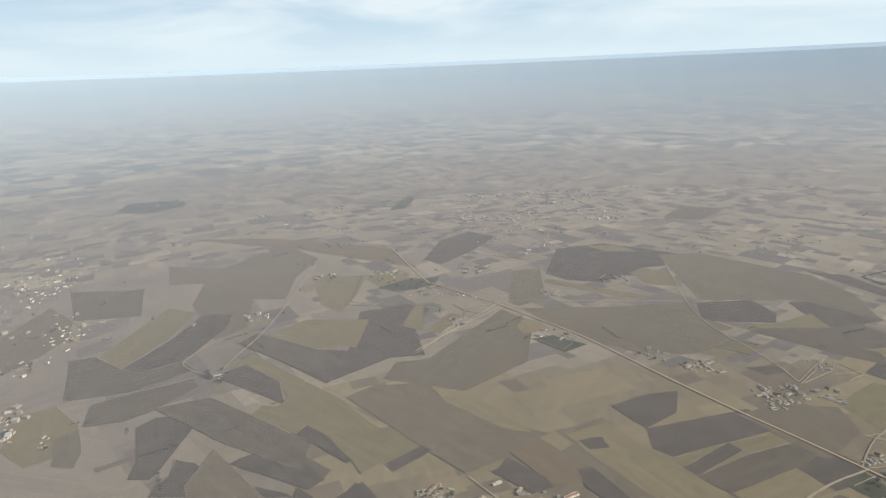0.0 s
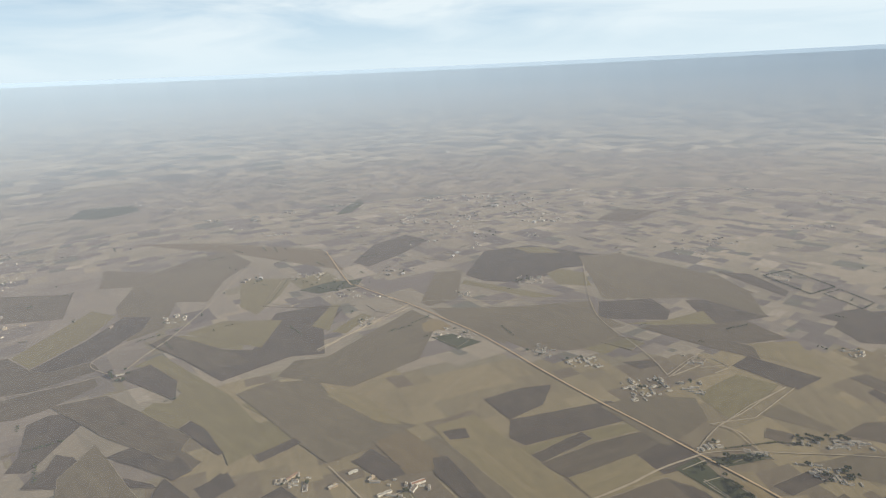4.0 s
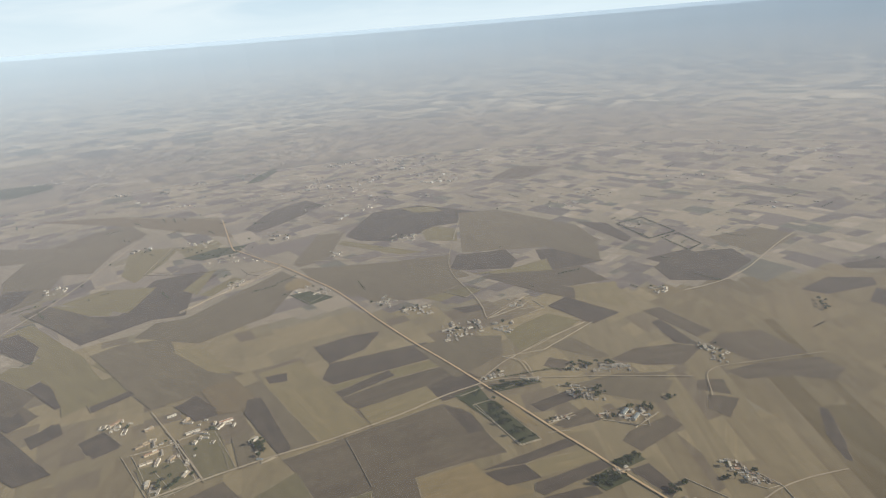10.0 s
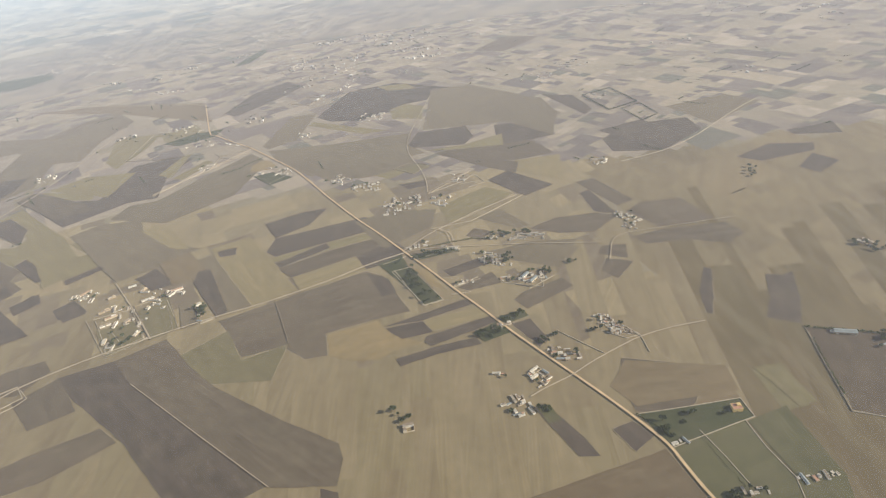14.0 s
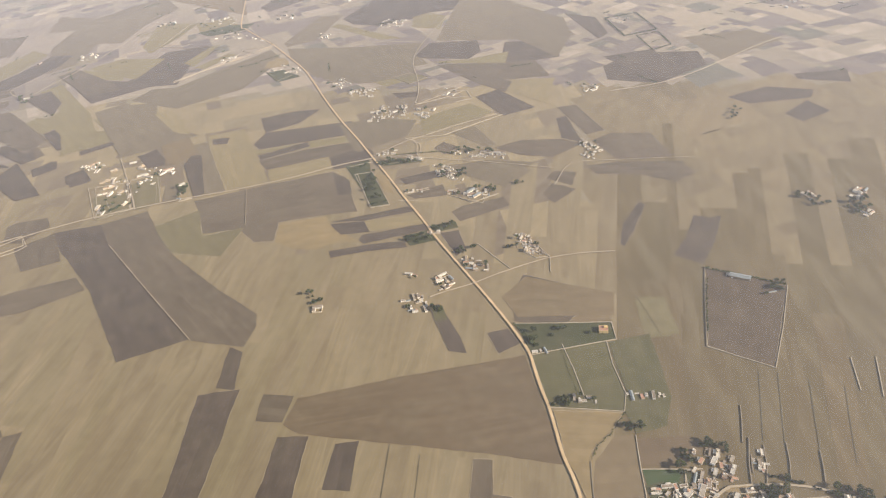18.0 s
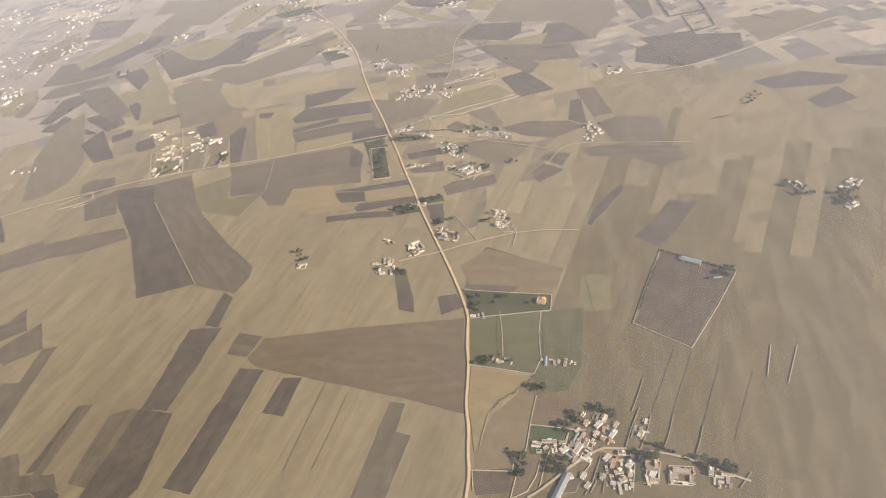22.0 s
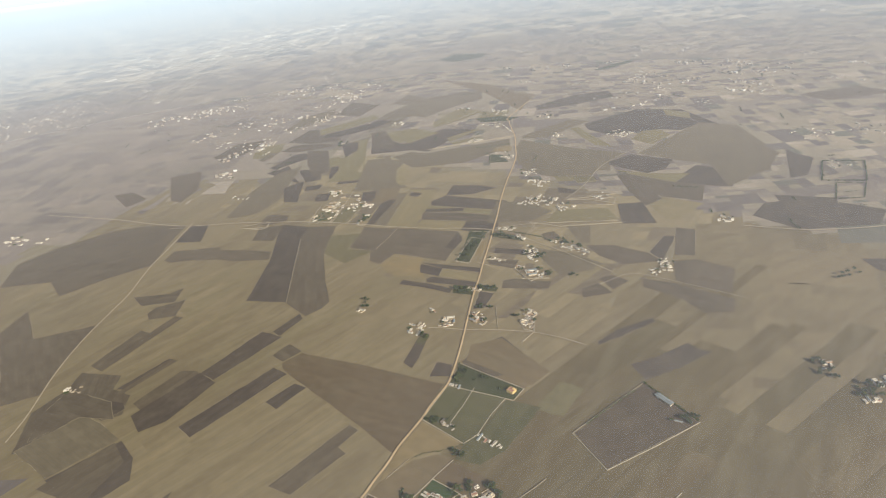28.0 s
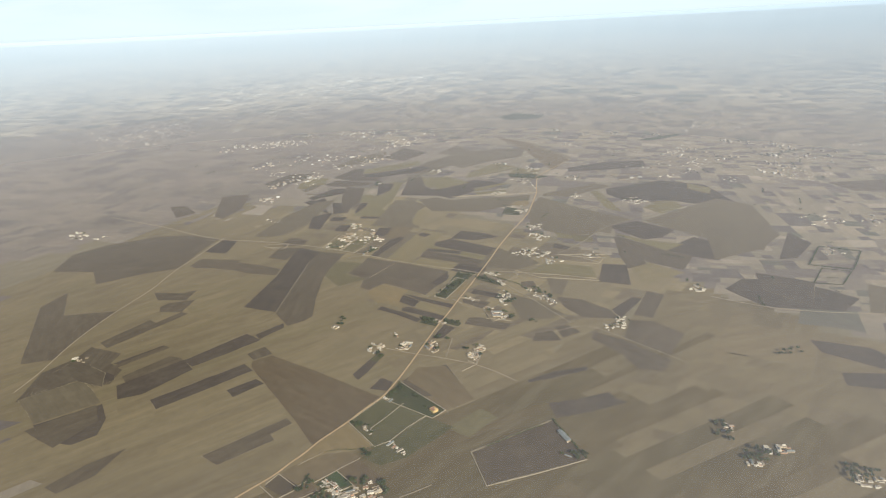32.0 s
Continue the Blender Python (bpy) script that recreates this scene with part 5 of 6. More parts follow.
home(564.8, 52.2, 5.6, 2.2, 1.2, 80)
home(571.6, 49.4, 4.3, 1.9, 1.0, 65)
home(569.2, 27.0, 5.2, 2.5, 1.2, 60)
home(572.8, 23.8, 6.1, 2.2, 1.2, 84)
home(576.6, 31.4, 4.0, 2.4, 1.4, 10)
home(581.4, 25.5, 5.0, 2.7, 1.2, 64)
home(576.2, 19.6, 4.6, 2.4, 1.1, 26)
home(578.9, 15.4, 4.1, 2.5, 1.4, 38)
home(582.5, 20.1, 4.5, 2.1, 1.0, 80)
home(551.1, 10.5, 4.1, 2.4, 1.0, 34)
home(558.3, 13.1, 4.3, 2.2, 1.0, 70)
home(593.7, 22.5, 4.8, 3.0, 1.4, 74)
home(587.9, 55.0, 4.2, 1.8, 1.0, 85)
home(552.8, 21.1, 4.4, 1.9, 1.0, 57)
home(550.9, 41.1, 3.9, 1.8, 0.9, 55)
home(552.4, 52.4, 3.0, 1.8, 0.9, 72)
home(535.2, 25.8, 3.1, 1.8, 0.9, 51)
home(561.3, 7.9, 3.8, 2.2, 1.1, 60)
home(568.4, 14.8, 4.1, 1.9, 1.0, 66)
home(5.5, 335.7, 11.5, 2.0, 1.3, 41)
home(17.7, 323.9, 11.5, 2.0, 1.3, 33)
home(18.1, 311.5, 9.4, 1.8, 1.2, 26)
home(27.2, 311.1, 9.4, 2.4, 1.4, 95)
home(37.2, 315.0, 6.8, 2.8, 1.5, 68)
home(55.2, 293.6, 7.1, 2.8, 1.4, 74)
home(29.5, 285.9, 8.3, 3.0, 1.6, 102)
home(2.0, 358.7, 7.5, 2.6, 1.4, 36)
home(-32.4, 372.4, 11.5, 2.0, 1.3, 53)
home(42.5, 348.4, 11.5, 2.2, 1.3, 27)
home(30.4, 366.9, 7.2, 2.0, 1.2, 59)
home(63.9, 352.5, 8.4, 3.0, 1.6, 64)
home(67.0, 359.7, 11.5, 2.8, 1.5, 26)
home(14.9, 375.8, 7.7, 1.8, 1.2, 28)
home(97.8, 329.0, 8.1, 2.8, 1.4, 44)
TAKEN += [(h.matrix_world.translation.x, h.matrix_world.translation.y, 4.0) for h in scene.objects if h.parent is None and h.name.split(".")[0] in ("house", "shed")]

hamlet(9, (527.1, 27.9), (549.4, 32.1), (548.2, 26.3), (530.6, 22.5))
hamlet(14, (548.7, 40.0), (561.9, 35.6), (560.4, 22.1), (547.2, 23.7))
hamlet(12, (559.1, 54.0), (571.4, 50.3), (571.0, 35.8), (559.5, 37.3))
hamlet(16, (568.7, 28.6), (583.3, 31.6), (584.2, 10.4), (570.2, 9.8))
hamlet(6, (588.3, 27.9), (595.9, 30.1), (596.0, 18.0), (590.9, 16.5))
hamlet(7, (602.2, 28.3), (613.2, 30.0), (613.1, 21.0), (602.9, 19.4))
hamlet(4, (582.4, 50.8), (588.4, 50.1), (587.7, 42.8), (581.8, 43.5))
hamlet(6, (621.8, 30.4), (633.1, 31.0), (632.2, 23.9), (622.6, 22.8))
hamlet(8, (401.0, 219.8), (418.1, 221.0), (428.2, 203.0), (412.0, 198.4))
hamlet(9, (441.6, 252.0), (455.2, 249.7), (467.2, 227.7), (452.6, 228.6))
hamlet(6, (382.4, 191.4), (395.0, 200.3), (404.8, 187.6), (391.6, 178.8))
hamlet(7, (363.6, 168.8), (380.3, 175.1), (390.6, 160.4), (374.4, 154.2))
hamlet(2, (357.8, 200.4), (371.3, 196.0), (372.5, 191.3), (362.7, 192.8))
hamlet(3, (488.2, 85.6), (500.9, 86.6), (502.1, 80.7), (490.2, 79.8))
hamlet(5, (518.9, 90.5), (544.0, 93.1), (543.6, 90.0), (519.8, 87.1))
hamlet(2, (461.1, 121.9), (472.9, 125.1), (473.9, 122.3), (463.0, 119.2))
hamlet(1, (620.5, 191.5), (628.0, 194.2), (628.3, 188.1), (621.0, 185.3))
hamlet(3, (601.1, 207.9), (615.4, 203.3), (615.3, 200.0), (601.4, 204.6))
hamlet(4, (2.5, 340.2), (26.3, 349.4), (39.8, 329.4), (16.3, 319.3))
hamlet(3, (25.8, 317.4), (42.8, 322.2), (63.8, 294.7), (41.4, 298.9))
hamlet(2, (29.8, 286.2), (38.1, 286.2), (43.9, 273.1), (37.4, 272.9))
hamlet(4, (20.3, 368.9), (71.9, 363.7), (79.6, 347.4), (35.3, 345.8))
hamlet(2, (-40.3, 372.2), (-21.7, 377.8), (-14.5, 365.0), (-30.5, 359.2))
hamlet(2, (93.5, 330.6), (102.9, 330.4), (116.6, 301.6), (109.8, 301.3))
hamlet(20, (259.4, 503.7), (301.2, 513.9), (303.3, 481.2), (264.6, 464.6))
hamlet(10, (215.5, 557.1), (248.7, 563.6), (249.9, 538.6), (219.8, 539.6))
hamlet(6, (180.7, 600.6), (200.1, 598.1), (203.4, 565.7), (186.2, 567.6))
hamlet(7, (314.1, 504.1), (337.0, 497.4), (331.8, 473.1), (317.0, 477.3))
hamlet(4, (340.8, 560.3), (357.0, 555.1), (355.4, 535.4), (342.0, 536.3))
hamlet(5, (291.6, 393.7), (310.8, 400.0), (310.6, 392.3), (293.8, 386.6))
hamlet(5, (326.9, 386.1), (345.3, 381.6), (342.6, 375.9), (326.6, 379.8))
hamlet(12, (370.0, 397.5), (428.8, 391.6), (424.4, 380.4), (367.7, 387.0))
hamlet(12, (355.7, 366.5), (390.9, 360.1), (389.2, 336.9), (364.1, 347.5))
hamlet(3, (377.8, 321.0), (389.8, 321.9), (388.1, 311.7), (377.5, 312.3))
hamlet(6, (393.3, 319.4), (419.5, 322.5), (416.2, 307.2), (395.9, 306.5))
hamlet(3, (336.1, 319.5), (358.4, 324.4), (354.6, 317.3), (338.7, 315.5))
hamlet(9, (444.8, 253.9), (455.4, 248.9), (463.0, 228.3), (456.0, 227.0))
hamlet(3, (503.3, 409.6), (517.9, 413.0), (512.7, 397.3), (499.9, 405.6))
hamlet(5, (102.4, 644.4), (121.4, 642.1), (124.8, 623.9), (107.7, 625.5))
hamlet(4, (-37.1, 701.9), (-9.2, 703.2), (-5.6, 675.3), (-29.5, 678.9))
hamlet(9, (189.6, 849.6), (235.3, 839.4), (233.6, 800.1), (197.0, 806.6))
hamlet(4, (99.2, 793.8), (122.2, 785.1), (123.8, 764.2), (104.5, 773.9))
hamlet(7, (-156.3, 908.5), (-83.3, 894.8), (-69.9, 852.7), (-143.8, 875.0))
hamlet(3, (-287.5, 740.1), (-264.8, 737.2), (-252.8, 708.9), (-269.3, 713.9))
hamlet(4, (365.1, 252.4), (383.7, 258.7), (377.9, 249.9), (366.8, 248.6))
hamlet(4, (-204.6, 898.0), (28.7, 764.7), (42.7, 743.1), (20.3, 762.9))
hamlet(16, (-235.5, 1758.0), (-82.5, 1753.5), (-73.5, 1588.0), (-195.0, 1593.4))
hamlet(7, (-32.3, 1309.0), (56.5, 1257.0), (45.9, 1217.0), (-22.0, 1260.1))
hamlet(7, (94.9, 1217.3), (147.9, 1184.8), (147.2, 1144.9), (104.2, 1158.1))
hamlet(14, (272.2, 1266.2), (384.8, 1263.7), (372.4, 1165.0), (270.9, 1187.4))
hamlet(4, (242.1, 1115.7), (275.9, 1105.3), (271.2, 1061.1), (243.2, 1078.4))
hamlet(7, (-546.9, 1883.8), (-430.0, 1797.8), (-407.0, 1715.7), (-513.9, 1793.1))
hamlet(5, (-639.5, 1652.5), (-539.5, 1601.8), (-511.2, 1534.0), (-597.5, 1577.8))
hamlet(5, (234.0, 1410.8), (278.3, 1394.4), (273.1, 1341.5), (235.7, 1354.8))
hamlet(8, (459.3, 964.3), (527.7, 952.4), (501.0, 893.1), (447.1, 900.8))
hamlet(3, (558.4, 806.2), (585.9, 799.1), (572.4, 773.4), (553.8, 783.8))
hamlet(5, (540.4, 989.4), (595.7, 972.8), (585.7, 943.4), (536.5, 961.8))
hamlet(3, (507.3, 557.4), (520.8, 554.8), (513.1, 540.0), (502.3, 542.1))
hamlet(2, (502.4, 417.4), (510.4, 416.1), (503.3, 404.4), (497.4, 405.3))
hamlet(5, (52.9, 1756.5), (155.3, 1753.4), (157.3, 1672.9), (64.5, 1692.5))
hamlet(6, (160.2, 1103.2), (131.5, 1017.9), (140.9, 999.7), (172.3, 1072.8))
hamlet(6, (365.8, 1622.7), (512.6, 1637.0), (497.5, 1548.2), (367.0, 1566.9))
hamlet(10, (-379.6, -32.8), (-299.3, 19.2), (-277.1, 0.6), (-333.8, -40.9))
hamlet(4, (45.8, 318.4), (55.1, 365.7), (71.3, 353.5), (61.5, 312.7))
hamlet(4, (-343.5, 316.1), (-305.5, 331.6), (-285.8, 319.5), (-311.1, 303.3))
hamlet(3, (-199.6, 259.5), (-159.7, 282.9), (-147.2, 274.3), (-180.9, 254.8))
hamlet(14, (-621.4, 431.3), (-475.6, 534.8), (-410.5, 493.9), (-541.4, 408.6))
hamlet(12, (-561.7, 598.0), (-531.7, 733.2), (-464.7, 686.3), (-477.0, 557.2))
hamlet(6, (-729.0, 875.4), (-673.4, 1004.2), (-601.8, 946.1), (-677.5, 847.2))
hamlet(3, (69.3, 638.1), (90.9, 667.4), (121.7, 631.4), (98.2, 609.2))
hamlet(4, (169.4, -98.8), (182.5, -81.1), (195.8, -86.5), (182.5, -100.7))
hamlet(5, (500.6, 386.4), (513.5, 409.6), (522.8, 388.3), (510.0, 374.9))
hamlet(3, (681.3, 312.5), (691.2, 321.5), (694.6, 311.9), (686.7, 305.0))
hamlet(6, (715.2, 312.0), (731.8, 327.2), (733.9, 317.3), (719.3, 304.3))
hamlet(4, (716.2, 284.6), (728.4, 295.0), (729.8, 288.9), (720.0, 279.3))
hamlet(6, (773.5, 330.9), (790.5, 343.6), (790.7, 327.8), (778.9, 319.1))
hamlet(2, (507.5, 398.2), (516.0, 403.4), (520.9, 393.0), (514.3, 389.7))
hamlet(3, (504.3, 543.4), (520.3, 555.4), (524.8, 545.4), (512.8, 532.6))
hamlet(16, (-663.9, 822.1), (-635.6, 946.8), (-614.0, 904.1), (-612.9, 760.7))
hamlet(6, (-561.2, 732.7), (-481.4, 676.2), (-477.7, 656.2), (-496.2, 641.7))
hamlet(4, (-440.7, 482.5), (-427.9, 485.8), (-403.0, 443.0), (-412.3, 443.4))
hamlet(3, (-390.8, 456.3), (-372.6, 452.0), (-362.4, 431.5), (-374.6, 433.6))
hamlet(4, (-297.2, 735.1), (-273.7, 737.1), (-266.7, 709.7), (-285.2, 703.7))
hamlet(3, (-271.7, 568.6), (-259.9, 573.0), (-255.6, 557.7), (-263.7, 550.8))
hamlet(6, (-148.6, 895.9), (-92.6, 907.2), (-89.6, 867.8), (-142.2, 873.1))
hamlet(6, (-83.8, 811.7), (-20.5, 805.7), (-28.2, 774.5), (-81.8, 783.8))
hamlet(6, (198.5, 849.0), (237.5, 839.7), (224.0, 801.4), (193.8, 813.9))
hamlet(4, (104.7, 784.8), (129.2, 782.5), (122.6, 761.0), (105.0, 764.7))
hamlet(4, (-22.9, 697.8), (-3.1, 699.9), (-6.3, 671.7), (-21.4, 676.3))
hamlet(3, (178.7, 593.5), (208.5, 583.3), (196.8, 565.5), (177.0, 577.2))
hamlet(4, (-43.9, 369.4), (-23.1, 371.2), (-24.6, 361.3), (-42.7, 361.9))
hamlet(3, (-845.1, 1558.6), (-777.3, 1576.1), (-741.9, 1498.0), (-811.0, 1496.1))
hamlet(4, (-1129.1, 1671.6), (-1083.2, 1663.2), (-1042.6, 1593.5), (-1081.2, 1600.3))
hamlet(2, (-42.0, 372.0), (-18.7, 372.3), (-15.4, 356.7), (-36.2, 356.4))

grove(16, (544.9, 52.4), (568.9, 61.0), (573.6, 45.6), (561.9, 38.4))
grove(9, (535.0, 19.1), (552.1, 23.9), (552.2, 10.9), (538.1, 8.7))
grove(10, (596.6, 42.2), (641.1, 36.7), (638.6, 32.5), (591.7, 33.3))
grove(6, (515.0, 67.2), (527.9, 68.2), (527.0, 64.7), (516.0, 63.7))
grove(3, (543.2, 51.9), (555.2, 53.0), (546.1, 47.6), (545.0, 49.0))
grove(7, (521.5, 19.2), (526.6, 18.6), (525.4, 3.2), (521.9, 3.6))
grove(8, (582.2, 34.3), (597.6, 35.0), (595.8, 27.1), (583.5, 27.2))
grove(20, (282.4, 345.5), (296.2, 349.5), (322.9, 298.1), (310.1, 293.2))
grove(6, (454.6, 144.0), (511.7, 148.5), (513.5, 139.0), (462.9, 124.1))
grove(10, (292.4, 372.4), (336.5, 381.7), (340.9, 374.3), (299.5, 366.5))
grove(7, (371.5, 262.0), (388.3, 267.4), (391.7, 262.1), (375.4, 255.8))
grove(12, (350.8, 246.3), (368.1, 254.7), (376.4, 242.7), (358.1, 236.1))
grove(5, (288.3, 171.0), (298.3, 172.8), (308.5, 158.3), (300.9, 155.3))
grove(5, (387.0, 161.1), (393.8, 162.5), (397.0, 155.8), (390.3, 154.4))
grove(4, (395.2, 231.1), (405.3, 231.0), (409.0, 224.6), (399.0, 224.7))
grove(2, (409.2, 235.2), (412.4, 235.7), (413.7, 232.4), (410.5, 231.9))
grove(3, (430.0, 238.6), (447.4, 237.9), (449.0, 233.0), (434.3, 234.0))
grove(12, (482.1, 84.1), (492.8, 86.7), (492.9, 80.5), (475.1, 78.2))
grove(5, (457.3, 136.8), (463.5, 134.9), (467.1, 125.1), (462.5, 125.3))
grove(4, (437.4, 336.5), (446.0, 337.5), (447.8, 331.1), (439.4, 330.1))
grove(10, (274.3, 368.3), (290.5, 374.8), (321.4, 294.9), (314.1, 292.4))
grove(8, (19.7, 302.9), (62.8, 294.9), (63.8, 280.1), (36.0, 278.0))
grove(12, (375.2, 403.1), (429.3, 393.7), (427.5, 385.1), (374.1, 394.3))
grove(10, (364.2, 357.3), (392.8, 355.6), (389.2, 336.9), (367.6, 341.9))
grove(8, (398.2, 327.4), (423.4, 329.0), (420.5, 316.0), (398.7, 316.4))
grove(8, (301.4, 377.4), (334.2, 380.0), (333.8, 373.8), (306.6, 365.9))
grove(8, (-164.0, 896.9), (-57.1, 842.4), (-56.6, 810.6), (-128.4, 829.0))
grove(6, (92.4, 332.5), (102.9, 332.1), (116.4, 304.0), (107.7, 304.9))
grove(8, (675.0, 314.5), (688.2, 325.1), (699.6, 296.0), (688.7, 294.0))
grove(12, (708.9, 296.3), (732.8, 324.2), (735.1, 314.8), (715.4, 288.6))
grove(8, (714.0, 287.0), (726.0, 298.1), (729.1, 292.0), (718.8, 279.8))
grove(14, (762.0, 338.3), (790.3, 352.5), (792.8, 326.9), (774.8, 316.1))
grove(8, (653.6, 462.4), (666.7, 493.8), (671.7, 482.7), (659.0, 457.0))
grove(8, (625.3, 190.3), (631.8, 201.1), (638.1, 197.1), (631.8, 187.7))
grove(12, (-284.1, 569.4), (-261.7, 574.4), (-254.1, 545.5), (-270.5, 550.0))
grove(14, (-140.4, 859.7), (-45.2, 824.9), (-52.6, 801.7), (-127.2, 820.6))
grove(10, (-572.4, 1939.8), (-430.4, 1964.0), (-400.6, 1815.3), (-535.6, 1804.6))
grove(14, (-250.2, 1823.1), (-88.9, 1796.3), (-84.9, 1660.9), (-221.6, 1697.0))
grove(12, (92.9, 329.8), (101.3, 332.2), (114.8, 306.7), (102.6, 314.9))
grove(10, (-546.1, 1824.5), (-434.0, 1799.3), (-407.0, 1715.7), (-514.0, 1738.9))
grove(8, (535.5, 44.9), (560.0, 59.8), (573.5, 44.6), (549.7, 26.2))


def farmstead(x, y, count):
    """A few white blocks and dark trees standing alone in the far fields."""
    far_town(count, (x - 16, y - 10), (x + 16, y - 14), (x + 18, y + 12), (x - 14, y + 12))
    grove(2 * count, (x - 26, y - 18), (x + 26, y - 18), (x + 28, y + 20), (x - 24, y + 18))


def joined(name, items, wanted, label, category):
    """Repeats that stand far off, joined into one mesh for each look."""
    for part_name in wanted:
        verts, faces, mat = [], [], None
        for root, m in items:
            for ob in root.children:
                if ob.name.split(".")[0] == part_name:
                    n, mat = len(verts), ob.data.materials[0]
                    verts += [m @ v.co for v in ob.data.vertices]
                    faces += [tuple(n + i for i in p.vertices) for p in ob.data.polygons]
        if verts:
            me = bpy.data.meshes.new(name)
            me.from_pydata(verts, [], faces)
            me.materials.append(mat)
            tagged(new(name, me), label, category, kind="stuff")


# ---- far towns ----
def far_town(count, *quad):
    """Blocks of a town far off, in one sheet of small volumes."""
    rng = random.Random(count + int(quad[0][0]))
    a, b = Vector(quad[0]), Vector(quad[1])
    turn = math.degrees(math.atan2((b - a).y, (b - a).x))
    verts, faces = [], []
    for _ in range(count):
        p = inside(quad, rng.random(), rng.random())
        far = math.hypot(p.x - 450, p.y + 100)
        w, d, h = rng.uniform(3, 8), rng.uniform(3, 6), rng.uniform(2, 4)
        if far > 2450:
            w, d, h = rng.uniform(7, 18) * rng.choice((1, 1, 1.6, 3.4)), rng.uniform(5, 11), rng.uniform(2.5, 4.5)
        m = pose(p.x, p.y, 0, 0, 0, turn + rng.gauss(0, 9))
        n = len(verts)
        verts += [far_place(*(m @ Vector((sx * w / 2, sy * d / 2, z)))) for z in (-0.2, h) for sx, sy in ((-1, -1), (1, -1), (1, 1), (-1, 1))]
        faces += [tuple(n + i for i in f) for f in ((4, 5, 6, 7), (0, 1, 5, 4), (1, 2, 6, 5), (2, 3, 7, 6), (3, 0, 4, 7))]
    me = bpy.data.meshes.new("far_town")
    me.from_pydata(verts, [], faces)
    me.materials.append(TOWN)
    tagged(new("far_town", me), "pale blocks of a distant town under haze", "town", kind="stuff")


far_town(130, (-3054, 980), (-3235, 1888), (-2004, 1624), (-2279, 773))
far_town(150, (-3349, 1858), (-3237, 2588), (-1705, 1959), (-1829, 1506))
far_town(50, (-2885, 2331), (-2850, 2728), (-2202, 2465), (-2318, 2183))
far_town(110, (-1888, 211), (-1949, 597), (-1329, 471), (-1276, 159))
far_town(60, (-1094, 456), (-956, 728), (-873, 694), (-972, 431))
far_town(16, (-732, 865), (-765, 1075), (-691, 1024), (-668, 833))
far_town(24, (-449, 365), (-453, 513), (-411, 505), (-395, 354))
far_town(8, (-346, 308), (-336, 350), (-308, 345), (-315, 306))
far_town(34, (-729, 396), (-666, 655), (-551, 727), (-610, 407))
far_town(44, (-983, 833), (-1124, 1102), (-893, 1239), (-790, 802))
far_town(36, (-208, 1773), (-58, 1800), (-39, 1593), (-174, 1587))
far_town(26, (-572, 1940), (-423, 1928), (-392, 1774), (-512, 1780))
far_town(26, (-22, 1326), (163, 1296), (144, 1193), (-10, 1216))
far_town(40, (-36, 5038), (729, 5321), (634, 4096), (42, 4116))
far_town(28, (7, 1617), (377, 1464), (332, 1338), (19, 1460))
far_town(22, (222, 1357), (345, 1244), (313, 1168), (219, 1201))
far_town(60, (-1207, 3181), (-154, 3373), (402, 2602), (-428, 2156))
farmstead(-590, 1479, 4)
farmstead(-621, 1618, 3)
farmstead(-456, 1330, 4)
farmstead(-347, 1319, 5)
farmstead(-286, 1383, 3)
farmstead(-376, 1743, 5)
farmstead(-133, 1552, 7)
farmstead(-212, 1698, 6)
farmstead(-168, 1453, 4)
farmstead(132, 1265, 4)
farmstead(25, 1470, 7)
farmstead(193, 1364, 7)
farmstead(159, 1099, 3)
farmstead(13, 887, 4)
farmstead(-221, 870, 3)
farmstead(-132, 2472, 6)
farmstead(-744, 2296, 4)
farmstead(-730, 2087, 4)
farmstead(-562, 1720, 4)
farmstead(-273, 1584, 3)
farmstead(-859, 2147, 3)
farmstead(-723, 1559, 2)

joined("far_house_walls", FAR_HOUSES, ("wall", "yard_wall", "stair_room"), "limewashed walls of farmhouses far off", "house walls")
joined("far_house_roofs", FAR_HOUSES, ("roof",), "flat roofs of farmhouses far off", "house roofs")
joined("far_trees", FAR_TREES, ("crown",), "dark crowns of trees far off", "trees")


def water_tower(x, y, height):
    """A tall white water tower: a shaft that widens into its tank."""
    root = new("water_tower")
    root.location = (x, y, 0)
    bm = bmesh.new()
    bmesh.ops.create_cone(bm, cap_ends=True, segments=14, radius1=height * 0.13, radius2=height * 0.1, depth=height * 0.72, matrix=Matrix.Translation((0, 0, height * 0.35)))
    part("shaft", bm, LIME, root)
    bm = bmesh.new()
    bmesh.ops.create_cone(bm, cap_ends=True, segments=16, radius1=height * 0.11, radius2=height * 0.24, depth=height * 0.1, matrix=Matrix.Translation((0, 0, height * 0.75)))
    bmesh.ops.create_cone(bm, cap_ends=True, segments=16, radius1=height * 0.24, radius2=height * 0.22, depth=height * 0.2, matrix=Matrix.Translation((0, 0, height * 0.9)))
    part("tank", bm, LIME, root)
    tagged(root, "tall white water tower standing on the plain", "water tower", "water towers")


water_tower(-740.9, 1569.6, 9)
water_tower(-868.2, 2145.7, 8)


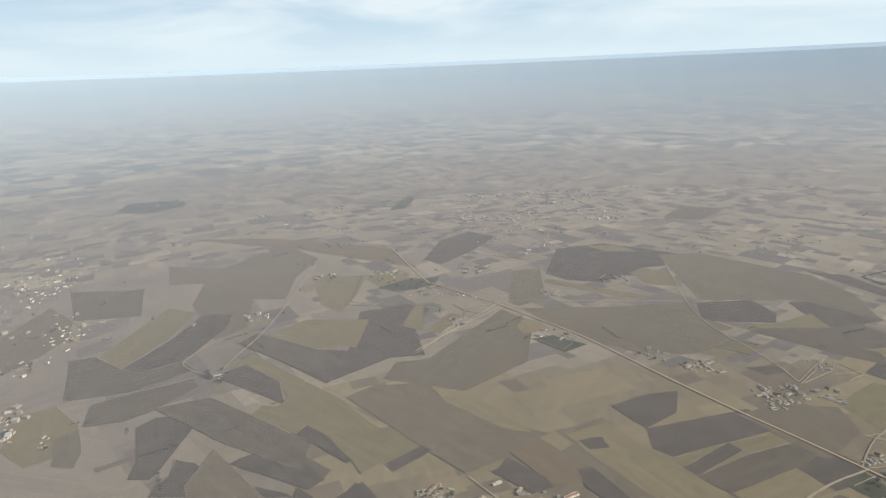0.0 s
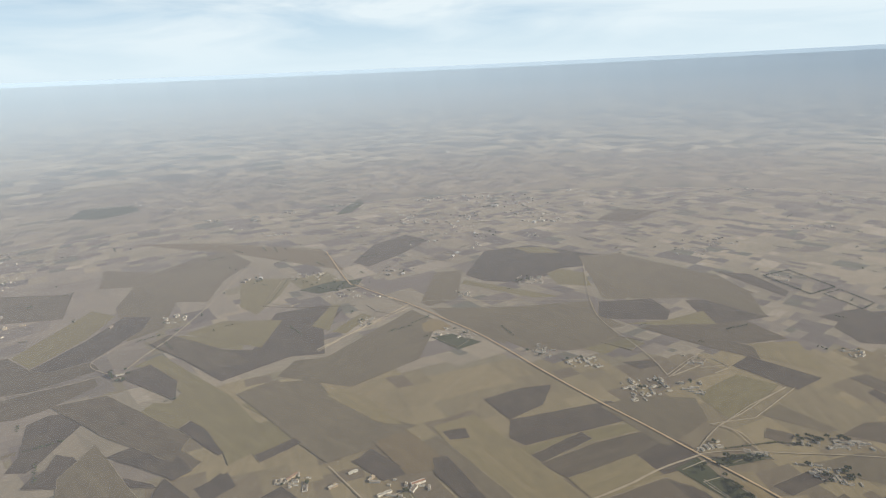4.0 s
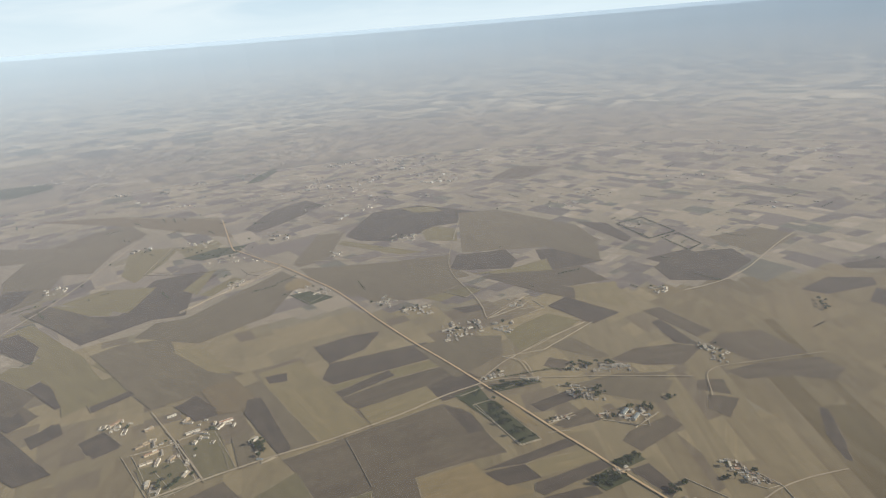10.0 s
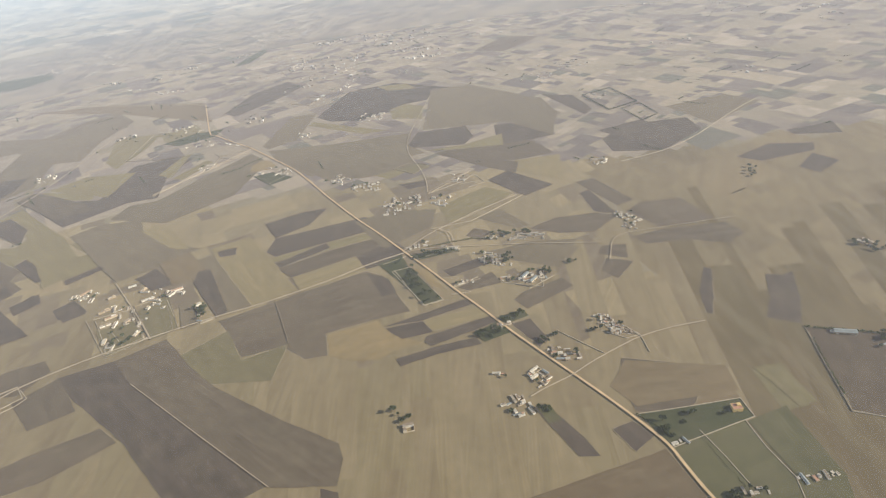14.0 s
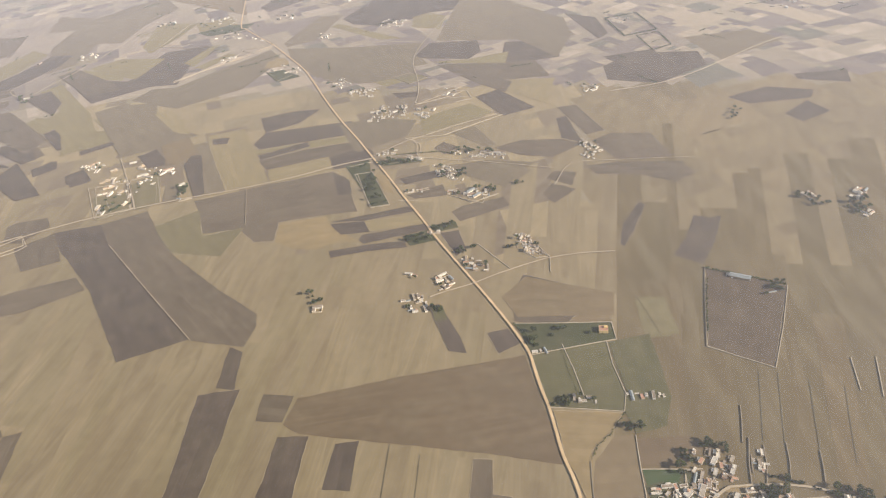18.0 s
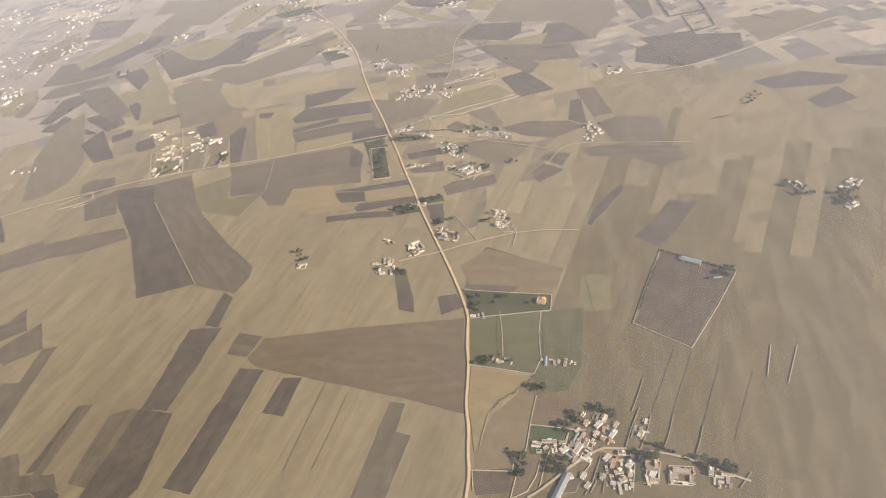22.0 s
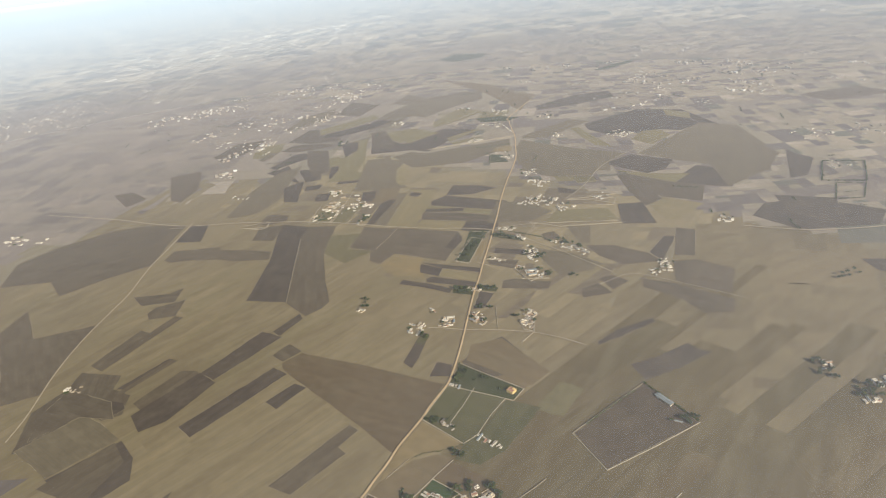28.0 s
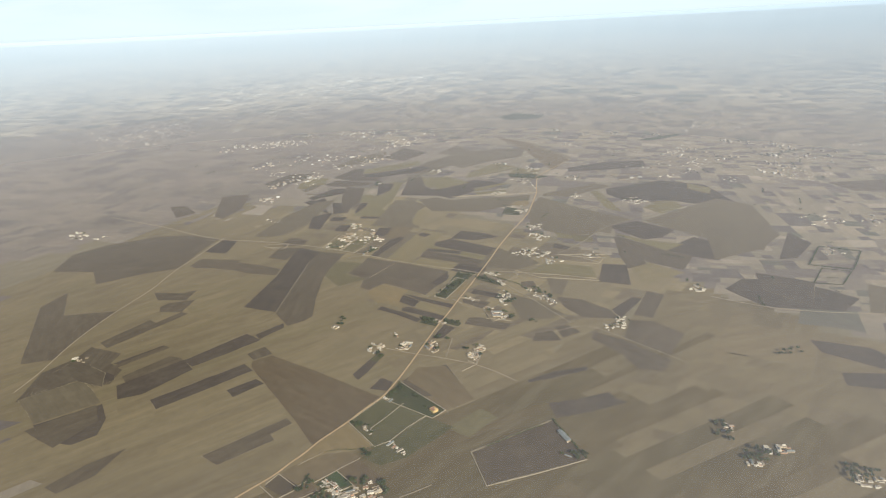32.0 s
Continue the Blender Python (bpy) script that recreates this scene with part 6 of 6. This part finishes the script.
def scattered_farms(seed, count):
    """Small white farm blocks strewn over the far land in loose knots."""
    rng = random.Random(seed)
    verts, faces, knots = [], [], []
    while len(knots) < count:
        x, y = rng.uniform(-4200, 2400), rng.uniform(350, 5200)
        if not near(x, y) and math.hypot(x - 450, y + 100) > 950:
            knots.append((x, y))
    for x, y in knots:
        for _ in range(rng.randint(1, 9)):
            w, d, h = rng.uniform(2.5, 9), rng.uniform(2, 4), rng.uniform(1.4, 2.6)
            m = pose(x + rng.gauss(0, 22), y + rng.gauss(0, 14), 0, 0, 0, rng.uniform(0, 180))
            n = len(verts)
            verts += [far_place(*(m @ Vector((sx * w / 2, sy * d / 2, z)))) for z in (-0.2, h) for sx, sy in ((-1, -1), (1, -1), (1, 1), (-1, 1))]
            faces += [tuple(n + i for i in f) for f in ((4, 5, 6, 7), (0, 1, 5, 4), (1, 2, 6, 5), (2, 3, 7, 6), (3, 0, 4, 7))]
    me = bpy.data.meshes.new("scattered_farms")
    me.from_pydata(verts, [], faces)
    me.materials.append(TOWN)
    tagged(new("scattered_farms", me), "white farm buildings strewn over the far plain", "farms", kind="stuff")


scattered_farms(21, 560)


def far_hedges(seed, count):
    """Ragged dark lines and knots of bushes between the far fields."""
    rng = random.Random(seed)
    bm = bmesh.new()
    made_so_far = 0
    while made_so_far < count:
        x, y = rng.uniform(-2600, 1500), rng.uniform(300, 2600)
        if near(x, y):
            continue
        made_so_far += 1
        way = radians(-56 + rng.choice((0, 90)) + rng.gauss(0, 12))
        for k in range(rng.choice((3, 5, 14))):
            at = Vector((x + k * 2.4 * math.cos(way) + rng.uniform(-1, 1), y + k * 2.4 * math.sin(way) + rng.uniform(-1, 1), 0.9))
            leaf_clump(bm, rng, at, rng.uniform(0.9, 1.7), 6)
    tagged(new("far_hedges", mesh_of("far_hedges", bm, LEAF)), "dark lines of bushes between the far fields", "hedges", kind="stuff")


far_hedges(77, 900)


# ---- painted haze sheet ----
def haze_material(reach, near_colour, far_colour):
    """Aerial haze painted on a sheet: clear over near land, bluer and denser outward."""
    m, n, l, b = material("painted_haze", 1.0)
    n.remove(b)
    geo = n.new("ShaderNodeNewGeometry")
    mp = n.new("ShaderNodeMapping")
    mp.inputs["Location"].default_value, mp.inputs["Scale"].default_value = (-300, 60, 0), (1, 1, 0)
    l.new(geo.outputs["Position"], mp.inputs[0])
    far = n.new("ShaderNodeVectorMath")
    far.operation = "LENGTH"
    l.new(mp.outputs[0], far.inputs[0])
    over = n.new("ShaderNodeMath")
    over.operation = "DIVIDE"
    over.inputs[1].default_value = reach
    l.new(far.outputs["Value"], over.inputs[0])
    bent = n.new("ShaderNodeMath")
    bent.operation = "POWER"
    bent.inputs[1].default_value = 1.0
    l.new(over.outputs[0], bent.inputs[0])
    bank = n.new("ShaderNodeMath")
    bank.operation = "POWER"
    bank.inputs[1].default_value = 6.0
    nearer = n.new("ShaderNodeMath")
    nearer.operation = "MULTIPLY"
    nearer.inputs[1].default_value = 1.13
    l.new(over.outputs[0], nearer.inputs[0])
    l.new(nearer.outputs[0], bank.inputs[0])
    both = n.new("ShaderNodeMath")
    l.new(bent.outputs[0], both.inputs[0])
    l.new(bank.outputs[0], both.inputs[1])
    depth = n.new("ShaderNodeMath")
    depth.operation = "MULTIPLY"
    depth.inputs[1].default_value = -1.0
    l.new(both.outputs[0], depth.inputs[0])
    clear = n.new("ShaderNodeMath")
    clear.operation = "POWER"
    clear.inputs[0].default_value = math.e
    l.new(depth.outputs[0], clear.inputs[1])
    haze_paint, gap, mix = n.new("ShaderNodeBsdfDiffuse"), n.new("ShaderNodeBsdfTransparent"), n.new("ShaderNodeMixShader")
    l.new(mixed(n, l, ramped(n, l, far.outputs["Value"], 1200, 3800), near_colour, far_colour), haze_paint.inputs[0])
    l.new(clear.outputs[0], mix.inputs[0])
    l.new(haze_paint.outputs[0], mix.inputs[1])
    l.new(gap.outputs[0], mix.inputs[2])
    l.new(mix.outputs[0], n["Material Output"].inputs[0])
    return m


# added sheet stands in for haze in the air and throws no shadow
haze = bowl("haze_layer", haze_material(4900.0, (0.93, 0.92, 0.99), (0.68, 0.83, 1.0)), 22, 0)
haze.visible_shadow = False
tagged(haze, "bluish sheet with distance haze painted on, over the plain", "haze", kind="structure")
